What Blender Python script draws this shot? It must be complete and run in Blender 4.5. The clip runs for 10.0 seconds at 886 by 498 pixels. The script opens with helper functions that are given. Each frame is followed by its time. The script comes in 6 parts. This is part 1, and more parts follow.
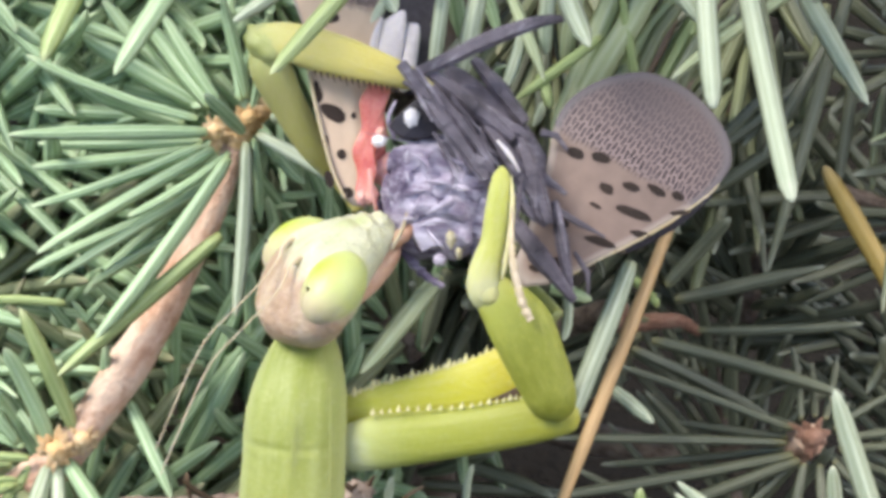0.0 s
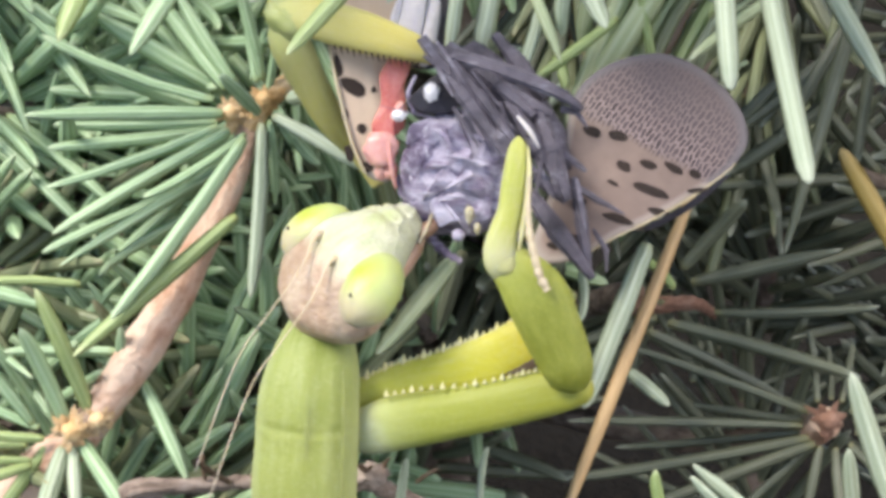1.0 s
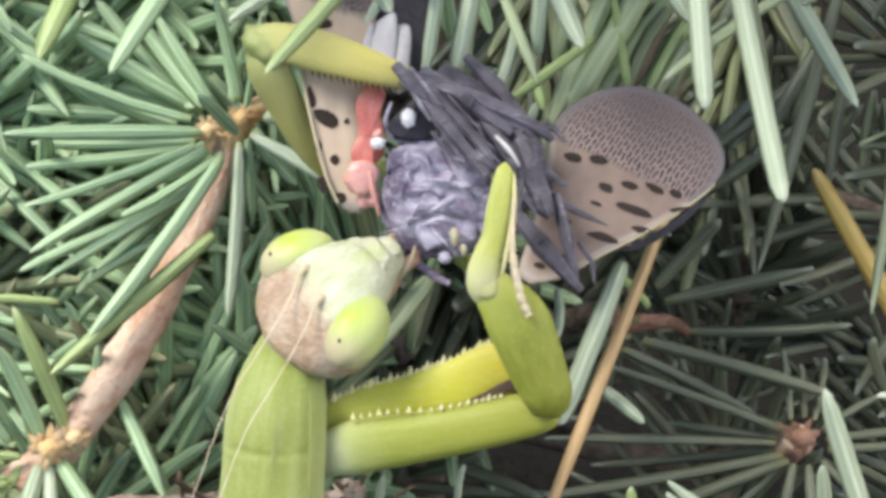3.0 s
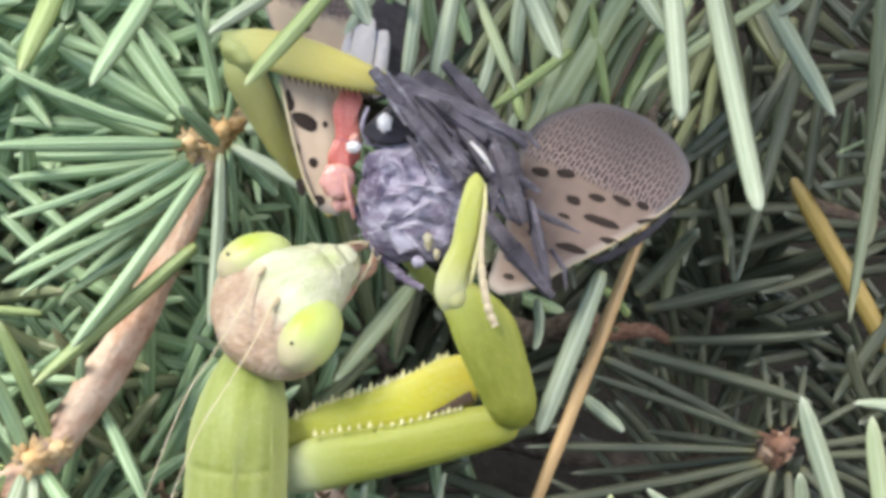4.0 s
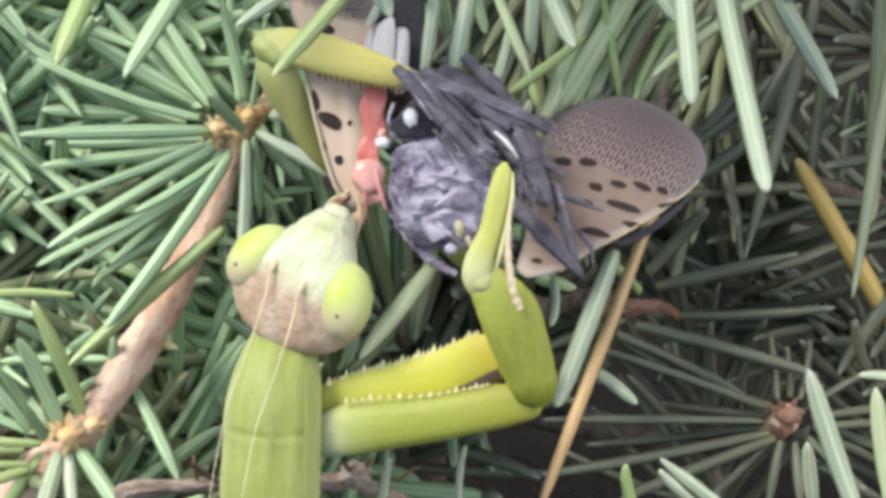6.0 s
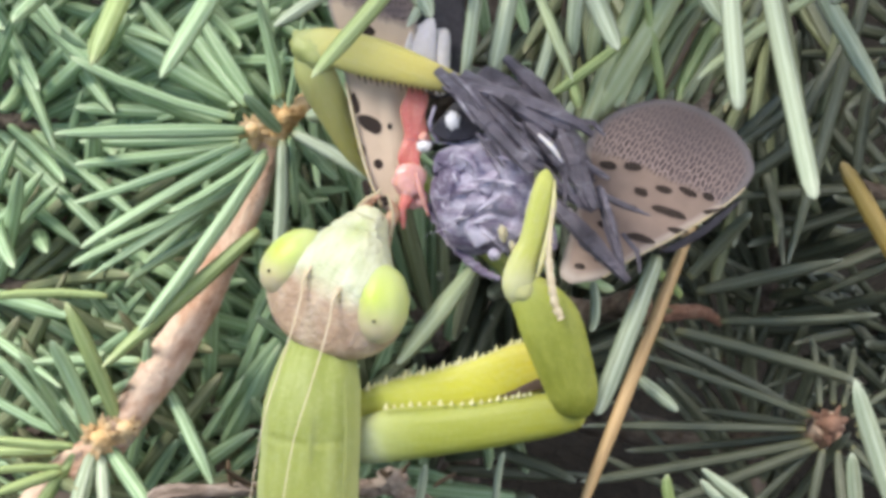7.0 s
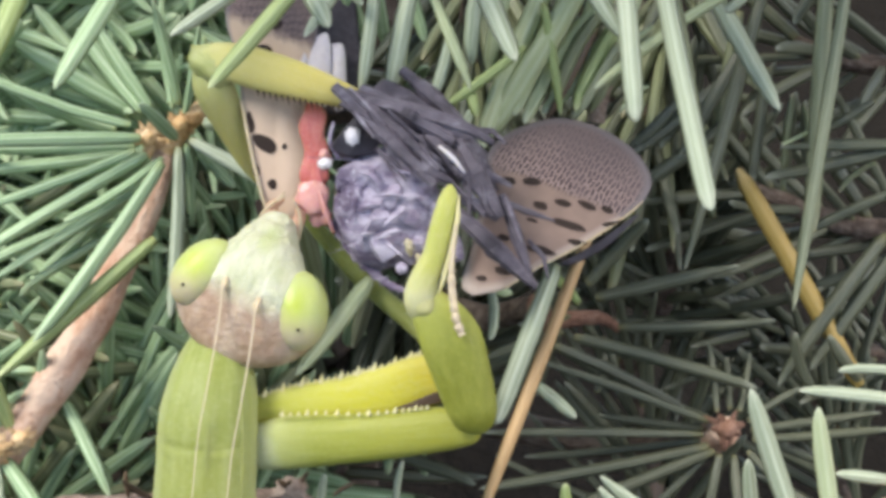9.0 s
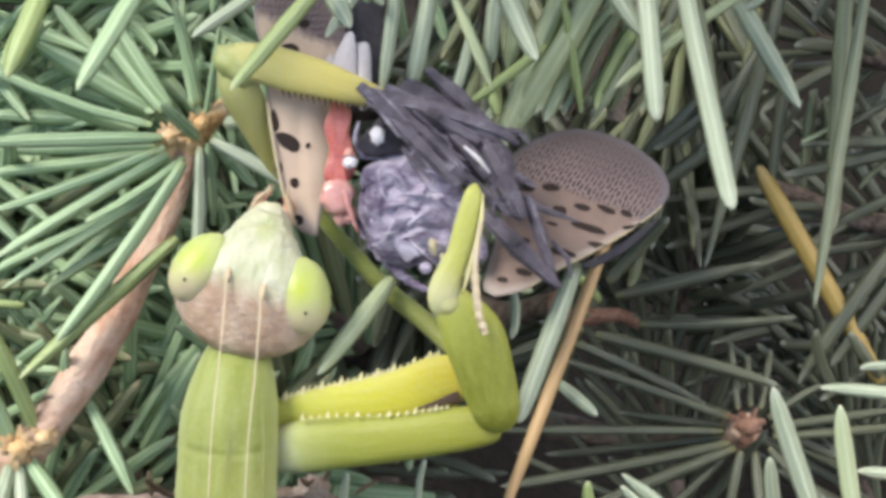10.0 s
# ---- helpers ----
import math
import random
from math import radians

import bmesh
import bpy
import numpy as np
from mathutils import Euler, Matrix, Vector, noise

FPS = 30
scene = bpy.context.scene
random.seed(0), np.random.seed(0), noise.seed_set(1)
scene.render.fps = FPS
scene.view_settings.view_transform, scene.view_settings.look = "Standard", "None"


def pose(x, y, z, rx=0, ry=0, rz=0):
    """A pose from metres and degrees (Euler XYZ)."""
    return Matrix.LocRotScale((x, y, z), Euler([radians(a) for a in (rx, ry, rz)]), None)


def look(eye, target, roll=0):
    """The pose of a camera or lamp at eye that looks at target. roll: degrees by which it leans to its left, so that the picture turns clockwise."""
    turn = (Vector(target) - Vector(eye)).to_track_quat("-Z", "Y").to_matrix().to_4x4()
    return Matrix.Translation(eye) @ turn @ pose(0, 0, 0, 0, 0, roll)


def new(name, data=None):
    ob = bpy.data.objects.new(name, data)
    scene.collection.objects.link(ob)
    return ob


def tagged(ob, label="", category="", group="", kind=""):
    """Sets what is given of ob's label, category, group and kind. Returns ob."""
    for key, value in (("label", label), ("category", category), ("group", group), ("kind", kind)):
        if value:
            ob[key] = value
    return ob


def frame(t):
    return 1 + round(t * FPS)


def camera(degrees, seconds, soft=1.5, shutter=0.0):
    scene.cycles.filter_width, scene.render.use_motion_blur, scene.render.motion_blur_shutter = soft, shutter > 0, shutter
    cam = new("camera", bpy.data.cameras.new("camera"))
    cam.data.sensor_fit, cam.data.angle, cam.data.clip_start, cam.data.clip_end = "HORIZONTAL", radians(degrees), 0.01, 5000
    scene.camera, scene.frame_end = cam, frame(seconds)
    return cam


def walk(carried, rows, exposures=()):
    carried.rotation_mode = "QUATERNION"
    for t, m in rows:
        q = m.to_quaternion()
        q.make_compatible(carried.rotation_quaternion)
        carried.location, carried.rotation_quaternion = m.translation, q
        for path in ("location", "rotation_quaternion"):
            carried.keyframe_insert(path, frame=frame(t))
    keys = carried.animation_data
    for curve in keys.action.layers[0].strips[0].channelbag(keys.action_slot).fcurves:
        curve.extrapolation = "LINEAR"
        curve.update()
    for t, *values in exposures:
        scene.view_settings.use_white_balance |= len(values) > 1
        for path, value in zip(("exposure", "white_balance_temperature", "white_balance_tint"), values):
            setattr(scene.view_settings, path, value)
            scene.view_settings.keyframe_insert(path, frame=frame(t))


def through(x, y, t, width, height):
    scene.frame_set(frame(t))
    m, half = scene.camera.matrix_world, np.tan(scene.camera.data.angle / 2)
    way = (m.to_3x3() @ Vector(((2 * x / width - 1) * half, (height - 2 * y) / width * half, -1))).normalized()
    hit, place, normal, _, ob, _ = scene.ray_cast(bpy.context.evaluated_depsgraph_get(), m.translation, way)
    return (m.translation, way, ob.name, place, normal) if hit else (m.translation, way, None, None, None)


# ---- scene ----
# A green praying mantis eats a spotted planthopper among spruce needles.
# Lengths below are in millimetres of a sheet that faces the camera's first view:
# x to the right, y up, z towards the camera. TILT lays that sheet into the world.
from mathutils.bvhtree import BVHTree

UNIT = 0.001
TILT = pose(0, 0, 0.075, 55, 0, 0)


def mm(x, y, z, rx=0, ry=0, rz=0):
    """A pose from millimetres and degrees."""
    return pose(x * UNIT, y * UNIT, z * UNIT, rx, ry, rz)


# ---------------------------------------------------------------- camera
cam = camera(26, 10.0, soft=3.9)
walk(cam, [(t, TILT @ m) for t, m in [
    (0, mm(0.562, -0.191, 108.325, 0.474, -0.235, -0.059)),
    (0.5, mm(0.561, -0.514, 107.811, 0.124, -0.413, -0.140)),
    (1, mm(0.439, -0.383, 108.124, 0.027, 0.166, 0.087)),
    (1.5, mm(0.000, -0.000, 108.287, 0.000, -0.000, -0.000)),
    (2, mm(0.551, 0.329, 108.557, 0.755, -0.732, 0.111)),
    (2.5, mm(-0.193, 0.522, 108.774, 0.425, -0.618, 0.109)),
    (2.7, mm(0.069, -0.313, 109.092, 0.552, -0.599, 0.188)),
    (3.8, mm(-0.268, -1.218, 108.733, 1.167, -1.278, -0.188)),
    (4, mm(0.711, -0.796, 109.531, 1.082, -0.971, -0.078)),
    (4.5, mm(0.766, 0.421, 110.815, 0.847, -1.181, -0.139)),
    (5, mm(0.303, 0.873, 112.052, 0.536, -0.721, -0.166)),
    (5.2, mm(-0.021, 0.630, 112.552, 0.376, -0.760, -0.236)),
    (6.3, mm(-0.554, -0.642, 114.041, 0.331, -1.013, -0.625)),
    (6.5, mm(-0.135, 0.145, 113.917, 0.027, -0.257, -0.370)),
    (7, mm(-1.407, 0.781, 112.156, -0.181, -0.277, -0.211)),
    (7.5, mm(-1.613, 2.592, 111.512, -0.281, -2.237, 0.016)),
    (8, mm(-2.159, 2.170, 110.908, -0.647, -3.133, -0.055)),
    (8.5, mm(-1.033, 2.254, 111.358, -0.722, -3.472, -0.309)),
    (9, mm(-1.345, 2.316, 111.935, -0.695, -3.285, -0.391)),
    (9.5, mm(-1.320, 1.312, 112.054, -0.803, -2.944, -0.588)),
    (10, mm(-1.819, 2.801, 112.156, -0.958, -2.892, -0.623)),
]], exposures=[(0.0, 1.32, 6700, 10), (1.5, 1.25, 6700, 9), (2.5, 1.17, 6700, 6), (5.2, 1.2, 6700, 6), (7.5, 1.12, 6700, 8), (10.0, 1.07, 6700, 10)])

# ---------------------------------------------------------------- light
SUN_AZ, SUN_EL = radians(-80), radians(54)     # from above, to the left of the camera's back
world = bpy.data.worlds.new("sky")
scene.world = world
world.use_nodes = True
sky = world.node_tree.nodes.new("ShaderNodeTexSky")
sky.sky_type = "NISHITA"
sky.sun_disc = False
sky.sun_elevation = SUN_EL
sky.sun_rotation = radians(180) + SUN_AZ
sky.dust_density = 3.0
back = world.node_tree.nodes["Background"]
back.inputs["Strength"].default_value = 0.15
world.node_tree.links.new(sky.outputs[0], back.inputs["Color"])
sun = new("sun", bpy.data.lights.new("sun", "SUN"))
sun.data.energy = 2.5
sun.data.angle = radians(26)
sun.data.color = (1.0, 0.96, 0.9)
sun_way = Vector((math.sin(SUN_AZ) * math.cos(SUN_EL), -math.cos(SUN_AZ) * math.cos(SUN_EL), math.sin(SUN_EL)))
sun.matrix_world = look(tuple(sun_way * 2.0), (0, 0, 0))


# ---------------------------------------------------------------- materials
class Mat:
    """A small builder of node materials."""

    def __init__(self, name, rough=0.5, spec=0.5):
        self.m = bpy.data.materials.new(name)
        self.m.use_nodes = True
        self.t = self.m.node_tree
        self.b = self.t.nodes["Principled BSDF"]
        self.b.inputs["Roughness"].default_value = rough
        self.b.inputs["Specular IOR Level"].default_value = spec

    def node(self, kind, **values):
        n = self.t.nodes.new("ShaderNode" + kind)
        for key, value in values.items():
            n.inputs[key.replace("_", " ")].default_value = value
        return n

    def link(self, a, b):
        self.t.links.new(a, b)

    def coord(self, which="Object"):
        return self.node("TexCoord").outputs[which]

    def noise(self, scale, detail=4.0, rough=0.6, vector=None):
        n = self.node("TexNoise", Scale=scale, Detail=detail, Roughness=rough)
        self.link(vector or self.coord(), n.inputs["Vector"])
        return n.outputs["Fac"]

    def ramp(self, fac, *stops):
        r = self.t.nodes.new("ShaderNodeValToRGB")
        while len(r.color_ramp.elements) < len(stops):
            r.color_ramp.elements.new(0.5)
        for e, (p, c) in zip(r.color_ramp.elements, stops):
            e.position, e.color = p, (*c, 1)
        self.link(fac, r.inputs["Fac"])
        return r.outputs["Color"]

    def mix(self, fac, a, b, how="MIX"):
        n = self.t.nodes.new("ShaderNodeMix")
        n.data_type, n.blend_type = "RGBA", how
        for value, i in ((fac, 0), (a, 6), (b, 7)):
            if isinstance(value, (int, float)):
                n.inputs[i].default_value = value
            elif isinstance(value, tuple):
                n.inputs[i].default_value = (*value, 1)
            else:
                self.link(value, n.inputs[i])
        return n.outputs[2]

    def math(self, how, a, b=0.0):
        n = self.t.nodes.new("ShaderNodeMath")
        n.operation = how
        for value, i in ((a, 0), (b, 1)):
            if isinstance(value, (int, float)):
                n.inputs[i].default_value = value
            else:
                self.link(value, n.inputs[i])
        return n.outputs[0]

    def axis(self, vector, i):
        n = self.t.nodes.new("ShaderNodeSeparateXYZ")
        self.link(vector, n.inputs[0])
        return n.outputs[i]

    def colour(self, c):
        if isinstance(c, tuple):
            self.b.inputs["Base Color"].default_value = (*c, 1)
        else:
            self.link(c, self.b.inputs["Base Color"])
        return self

    def rough(self, fac, lo, hi):
        n = self.node("MapRange", To_Min=lo, To_Max=hi)
        self.link(fac, n.inputs["Value"])
        self.link(n.outputs[0], self.b.inputs["Roughness"])
        return self

    def bump(self, fac, strength=0.3, depth=0.0001):
        n = self.node("Bump", Strength=strength, Distance=depth)
        self.link(fac, n.inputs["Height"])
        self.link(n.outputs[0], self.b.inputs["Normal"])
        return self

    def glow_through(self, weight, radius=0.0006):
        self.b.inputs["Subsurface Weight"].default_value = weight
        self.b.inputs["Subsurface Radius"].default_value = (1.0, 0.9, 0.4)
        self.b.inputs["Subsurface Scale"].default_value = radius
        return self


def needle_paint(name, dark, mid, pale, tip, stripe=0.6):
    """Waxy needle: pale rows of stomata along the faces, a paler tip, each needle a little different."""
    k = Mat(name, 0.42, 0.5)
    uv = k.coord("UV")
    across, along = k.axis(uv, 0), k.axis(uv, 1)
    rnd = k.node("ObjectInfo").outputs["Random"]
    body = k.mix(rnd, dark, mid)
    line = k.math("ABSOLUTE", k.math("SINE", k.math("MULTIPLY", across, 18.85)))
    squeeze = k.node("Mapping")
    squeeze.inputs["Scale"].default_value = (24.0, 2.2, 1)
    shift = k.node("CombineXYZ")
    k.link(k.math("MULTIPLY", rnd, 37.0), shift.inputs[0])
    k.link(shift.outputs[0], squeeze.inputs["Location"])
    k.link(uv, squeeze.inputs["Vector"])
    grain = k.node("TexNoise", Scale=1.0, Detail=4.0, Roughness=0.65)
    k.link(squeeze.outputs[0], grain.inputs["Vector"])
    streak = k.ramp(grain.outputs["Fac"], (0.36, (0, 0, 0)), (0.62, (1, 1, 1)))
    rows = k.math("MULTIPLY", k.math("MULTIPLY", k.math("POWER", line, 1.6), stripe), k.math("ADD", k.math("MULTIPLY", streak, 0.9), 0.15))
    c = k.mix(rows, body, pale)
    blotch = k.noise(700.0, 4.0)
    worn = k.ramp(blotch, (0.42, (0, 0, 0)), (0.7, (1, 1, 1)))
    c = k.mix(k.math("MULTIPLY", worn, 0.45), c, k.mix(0.5, mid, tip))
    rusty = k.ramp(k.noise(1600.0, 2.0), (0.70, (0, 0, 0)), (0.76, (1, 1, 1)))
    c = k.mix(k.math("MULTIPLY", rusty, 0.5), c, (0.16, 0.10, 0.05))
    at_tip = k.ramp(along, (0.90, (0, 0, 0)), (1.0, (1, 1, 1)))
    c = k.mix(k.math("MULTIPLY", at_tip, 0.7), c, tip)
    at_foot = k.ramp(along, (0.0, (1, 1, 1)), (0.07, (0, 0, 0)))
    c = k.mix(at_foot, c, k.mix(0.65, (0.30, 0.26, 0.09), mid))
    k.colour(c).rough(blotch, 0.3, 0.6).bump(k.math("ADD", grain.outputs["Fac"], line), 0.4, 0.00008)
    return k.m


NEEDLE = {
    # Blue is lifted and grey darkened: lit and shaded sides put into paint.
    "blue": needle_paint("needle_blue_green", (0.158, 0.258, 0.122), (0.272, 0.405, 0.205), (0.53, 0.66, 0.45), (0.50, 0.58, 0.38), 0.7),
    "grey": needle_paint("needle_shaded_green", (0.052, 0.06, 0.034), (0.08, 0.09, 0.051), (0.14, 0.152, 0.102), (0.32, 0.34, 0.27), 0.7),
    "pale": needle_paint("needle_pale", (0.22, 0.275, 0.175), (0.31, 0.365, 0.245), (0.54, 0.595, 0.46), (0.54, 0.57, 0.44), 0.75),
    # sage: yellowish pale green, raised so that needles in shade still read bright
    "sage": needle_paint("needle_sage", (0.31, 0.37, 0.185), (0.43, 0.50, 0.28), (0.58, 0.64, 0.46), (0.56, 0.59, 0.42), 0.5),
    "lime": needle_paint("needle_lime", (0.19, 0.27, 0.07), (0.28, 0.36, 0.13), (0.42, 0.50, 0.28), (0.55, 0.58, 0.33), 0.5),
    "moss": needle_paint("needle_moss", (0.16, 0.185, 0.105), (0.225, 0.255, 0.15), (0.35, 0.38, 0.26), (0.42, 0.42, 0.29), 0.6),
    "olive": needle_paint("needle_olive", (0.10, 0.12, 0.055), (0.15, 0.175, 0.085), (0.27, 0.30, 0.19), (0.40, 0.36, 0.22), 0.6),
    "yellow": needle_paint("needle_yellow", (0.33, 0.22, 0.045), (0.41, 0.285, 0.07), (0.47, 0.36, 0.13), (0.45, 0.33, 0.15), 0.3),
    "straw": needle_paint("needle_straw", (0.42, 0.26, 0.11), (0.52, 0.34, 0.16), (0.60, 0.43, 0.24), (0.45, 0.30, 0.16), 0.3),
    "brown": needle_paint("needle_brown", (0.10, 0.06, 0.035), (0.16, 0.10, 0.06), (0.22, 0.16, 0.10), (0.20, 0.14, 0.08), 0.3),
}


def bark_paint(name, a, b, c, deep=0.6):
    """Bark: blotches, streaks along the shoot, fine cracks."""
    k = Mat(name, 0.75, 0.3)
    long = k.node("Mapping")
    long.inputs["Scale"].default_value = (9.0, 14.0, 1)
    k.link(k.coord("UV"), long.inputs["Vector"])
    grain = k.node("TexNoise", Scale=1.0, Detail=6.0, Roughness=0.7)
    k.link(long.outputs[0], grain.inputs["Vector"])
    n, f = k.noise(420.0, 5.0), k.noise(2400.0, 4.0)
    tone = k.math("ADD", k.math("MULTIPLY", n, 0.5), k.math("MULTIPLY", grain.outputs["Fac"], 0.5))
    base = k.ramp(tone, (0.33, tuple(v * deep for v in a)), (0.41, a), (0.48, b), (0.56, c))
    k.colour(k.mix(k.math("MULTIPLY", f, 0.25), base, a)).bump(k.math("ADD", f, grain.outputs["Fac"]), 0.8, 0.0004)
    return k.m


BARK_PINK = bark_paint("bark_young", (0.52, 0.30, 0.20), (0.66, 0.43, 0.31), (0.74, 0.56, 0.43), 0.8)
BARK_OLD = bark_paint("bark_old", (0.055, 0.038, 0.028), (0.12, 0.088, 0.07), (0.21, 0.165, 0.135))
BARK_DRY = bark_paint("bark_dry", (0.15, 0.108, 0.082), (0.29, 0.215, 0.172), (0.44, 0.35, 0.29))
BUD = bark_paint("bud_scales", (0.55, 0.31, 0.12), (0.72, 0.47, 0.23), (0.80, 0.62, 0.40), 0.75)
# Darker copy of BUD for the dim twigs, their shade put into the colour.
BUD_SHADED = bark_paint("bud_shaded", (0.17, 0.085, 0.055), (0.28, 0.15, 0.10), (0.36, 0.22, 0.16))

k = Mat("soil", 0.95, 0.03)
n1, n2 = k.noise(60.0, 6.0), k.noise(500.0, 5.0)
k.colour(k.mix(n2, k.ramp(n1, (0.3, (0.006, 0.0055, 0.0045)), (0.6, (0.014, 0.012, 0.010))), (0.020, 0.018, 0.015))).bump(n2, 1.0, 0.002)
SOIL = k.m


def hide_paint(name, low, high, speck, rough=0.48, scale=700.0, through=0.25):
    """Smooth insect skin with fine mottling."""
    k = Mat(name, rough, 0.45)
    a, b = k.noise(scale * 0.35, 4.0), k.noise(scale * 4.0, 3.0)
    c = k.ramp(a, (0.3, low), (0.7, high))
    c = k.mix(k.math("MULTIPLY", k.ramp(b, (0.45, (0, 0, 0)), (0.75, (1, 1, 1))), 0.35), c, speck)
    k.colour(c).rough(b, rough - 0.1, rough + 0.15).bump(b, 0.2, 0.0001)
    if through:
        k.glow_through(through)
    return k.m


def limb_paint(name, stops, pale, margin=0.0, rough=0.52):
    """Insect skin whose colour changes along the limb, with fine pale streaks and a paler margin."""
    k = Mat(name, rough, 0.35)
    uv = k.coord("UV")
    across, along = k.axis(uv, 0), k.axis(uv, 1)
    long = k.node("Mapping")
    long.inputs["Scale"].default_value = (26.0, 7.0, 1)
    k.link(uv, long.inputs["Vector"])
    streak = k.node("TexNoise", Scale=1.0, Detail=5.0, Roughness=0.65)
    k.link(long.outputs[0], streak.inputs["Vector"])
    blot, fine = k.noise(330.0, 4.0), k.noise(3200.0, 3.0)
    c = k.ramp(k.math("ADD", along, k.math("MULTIPLY", k.math("SUBTRACT", blot, 0.5), 0.16)), *stops)
    c = k.mix(k.math("MULTIPLY", k.ramp(streak.outputs["Fac"], (0.38, (0, 0, 0)), (0.8, (1, 1, 1))), 0.42), c, pale)
    c = k.mix(k.math("MULTIPLY", k.ramp(fine, (0.5, (0, 0, 0)), (0.75, (1, 1, 1))), 0.3), c, pale)
    if margin:
        side = k.math("POWER", k.math("ABSOLUTE", k.math("COSINE", k.math("MULTIPLY", across, 6.2832))), 7.0)
        c = k.mix(k.math("MULTIPLY", side, margin), c, pale)
    k.colour(c).rough(blot, rough - 0.1, rough + 0.15).bump(k.math("ADD", fine, k.math("MULTIPLY", streak.outputs["Fac"], 1.5)), 0.3, 0.00012)
    k.glow_through(0.4, 0.0009)
    return k.m


GREEN = limb_paint("mantis_green", ((0.0, (0.248, 0.285, 0.092)), (0.25, (0.202, 0.241, 0.046)), (0.42, (0.216, 0.248, 0.053)), (1.0, (0.205, 0.221, 0.052))), (0.354, 0.386, 0.175), 0.8)
GREEN_PALE = hide_paint("mantis_pale_green", (0.30, 0.34, 0.11), (0.40, 0.42, 0.18), (0.46, 0.47, 0.26))
FEMUR_GREEN = limb_paint("mantis_femur_green", ((0.0, (0.30, 0.31, 0.05)), (0.14, (0.165, 0.178, 0.019)), (0.5, (0.17, 0.19, 0.021)), (0.72, (0.27, 0.295, 0.05)), (0.9, (0.40, 0.41, 0.12))), (0.33, 0.345, 0.075), 0.75)
TIBIA_GREEN = limb_paint("mantis_tibia_green", ((0.12, (0.48, 0.48, 0.24)), (0.32, (0.50, 0.50, 0.27)), (0.5, (0.391, 0.409, 0.093)), (0.66, (0.353, 0.381, 0.065)), (1.0, (0.391, 0.409, 0.084))), (0.521, 0.502, 0.27), 0.7)
JOINT_LIME = limb_paint("mantis_joint_lime", ((0.0, (0.428, 0.419, 0.186)), (0.35, (0.353, 0.372, 0.093)), (0.7, (0.307, 0.336, 0.056)), (1.0, (0.251, 0.279, 0.047))), (0.446, 0.437, 0.204), 0.5)
# The ramp's pale first stop paints the soft highlight at the leg's base.
LIME = limb_paint("mantis_lime", ((0.17, (0.423, 0.451, 0.276)), (0.28, (0.304, 0.340, 0.120)), (0.42, (0.239, 0.267, 0.039)), (0.7, (0.271, 0.276, 0.028)), (0.95, (0.304, 0.294, 0.039))), (0.322, 0.336, 0.110), 0.45)
YELLOW = limb_paint("mantis_yellow", ((0.0, (0.33, 0.37, 0.09)), (0.3, (0.42, 0.43, 0.05)), (0.6, (0.46, 0.42, 0.028)), (0.85, (0.45, 0.37, 0.02)), (1.0, (0.36, 0.30, 0.02))), (0.47, 0.45, 0.17), 0.6)
OLIVE = limb_paint("mantis_olive", ((0.05, (0.40, 0.45, 0.17)), (0.3, (0.43, 0.41, 0.14)), (0.7, (0.48, 0.42, 0.11)), (1.0, (0.44, 0.39, 0.12))), (0.50, 0.46, 0.24), 0.3)
CREAM = hide_paint("cream_spine", (0.50, 0.46, 0.20), (0.58, 0.54, 0.30), (0.64, 0.60, 0.40))


def eye_paint():
    """Lime in the middle of the eye, whitish green round it, a pinkish cream towards the crown."""
    k = Mat("mantis_eye", 0.42, 0.4)
    o = k.coord()
    wob = k.math("MULTIPLY", k.math("SUBTRACT", k.noise(450.0, 3.0), 0.5), 0.0012)
    dx = k.math("SUBTRACT", k.math("ADD", k.math("ABSOLUTE", k.axis(o, 0)), wob), 0.0031)
    dy = k.math("SUBTRACT", k.axis(o, 1), 0.0001)
    far = k.math("SQRT", k.math("ADD", k.math("MULTIPLY", dx, dx), k.math("MULTIPLY", k.math("MULTIPLY", dy, dy), 0.6)))
    rim = k.ramp(k.math("MULTIPLY", far, 400.0), (0.10, (0, 0, 0)), (0.50, (1, 1, 1)))
    low = k.ramp(k.math("ADD", k.math("MULTIPLY", k.math("ADD", k.axis(o, 1), wob), 200.0), 0.5), (0.18, (1, 1, 1)), (0.54, (0, 0, 0)))
    fine = k.noise(4000.0, 3.0)
    c = k.mix(fine, (0.34, 0.42, 0.045), (0.42, 0.48, 0.09))
    c = k.mix(k.math("MULTIPLY", rim, 0.8), c, (0.42, 0.47, 0.21))
    c = k.mix(k.math("MULTIPLY", low, 0.9), c, (0.49, 0.42, 0.28))
    k.colour(c).bump(fine, 0.15, 0.00008)
    k.glow_through(0.5, 0.001)
    return k.m


EYE = eye_paint()
PINK_GREY = hide_paint("pale_flesh", (0.40, 0.32, 0.20), (0.52, 0.43, 0.30), (0.6, 0.53, 0.40))
MOUTH = hide_paint("pink_mouth", (0.40, 0.22, 0.14), (0.54, 0.35, 0.25), (0.60, 0.46, 0.36))
DARK_DOT = hide_paint("dark_dot", (0.016, 0.009, 0.006), (0.028, 0.016, 0.011), (0.04, 0.024, 0.017), 0.8, 700.0, 0)
DARK_BROWN = hide_paint("dark_brown_comb_shade", (0.035, 0.018, 0.008), (0.07, 0.038, 0.018), (0.11, 0.07, 0.035), 0.5, 700.0, 0)
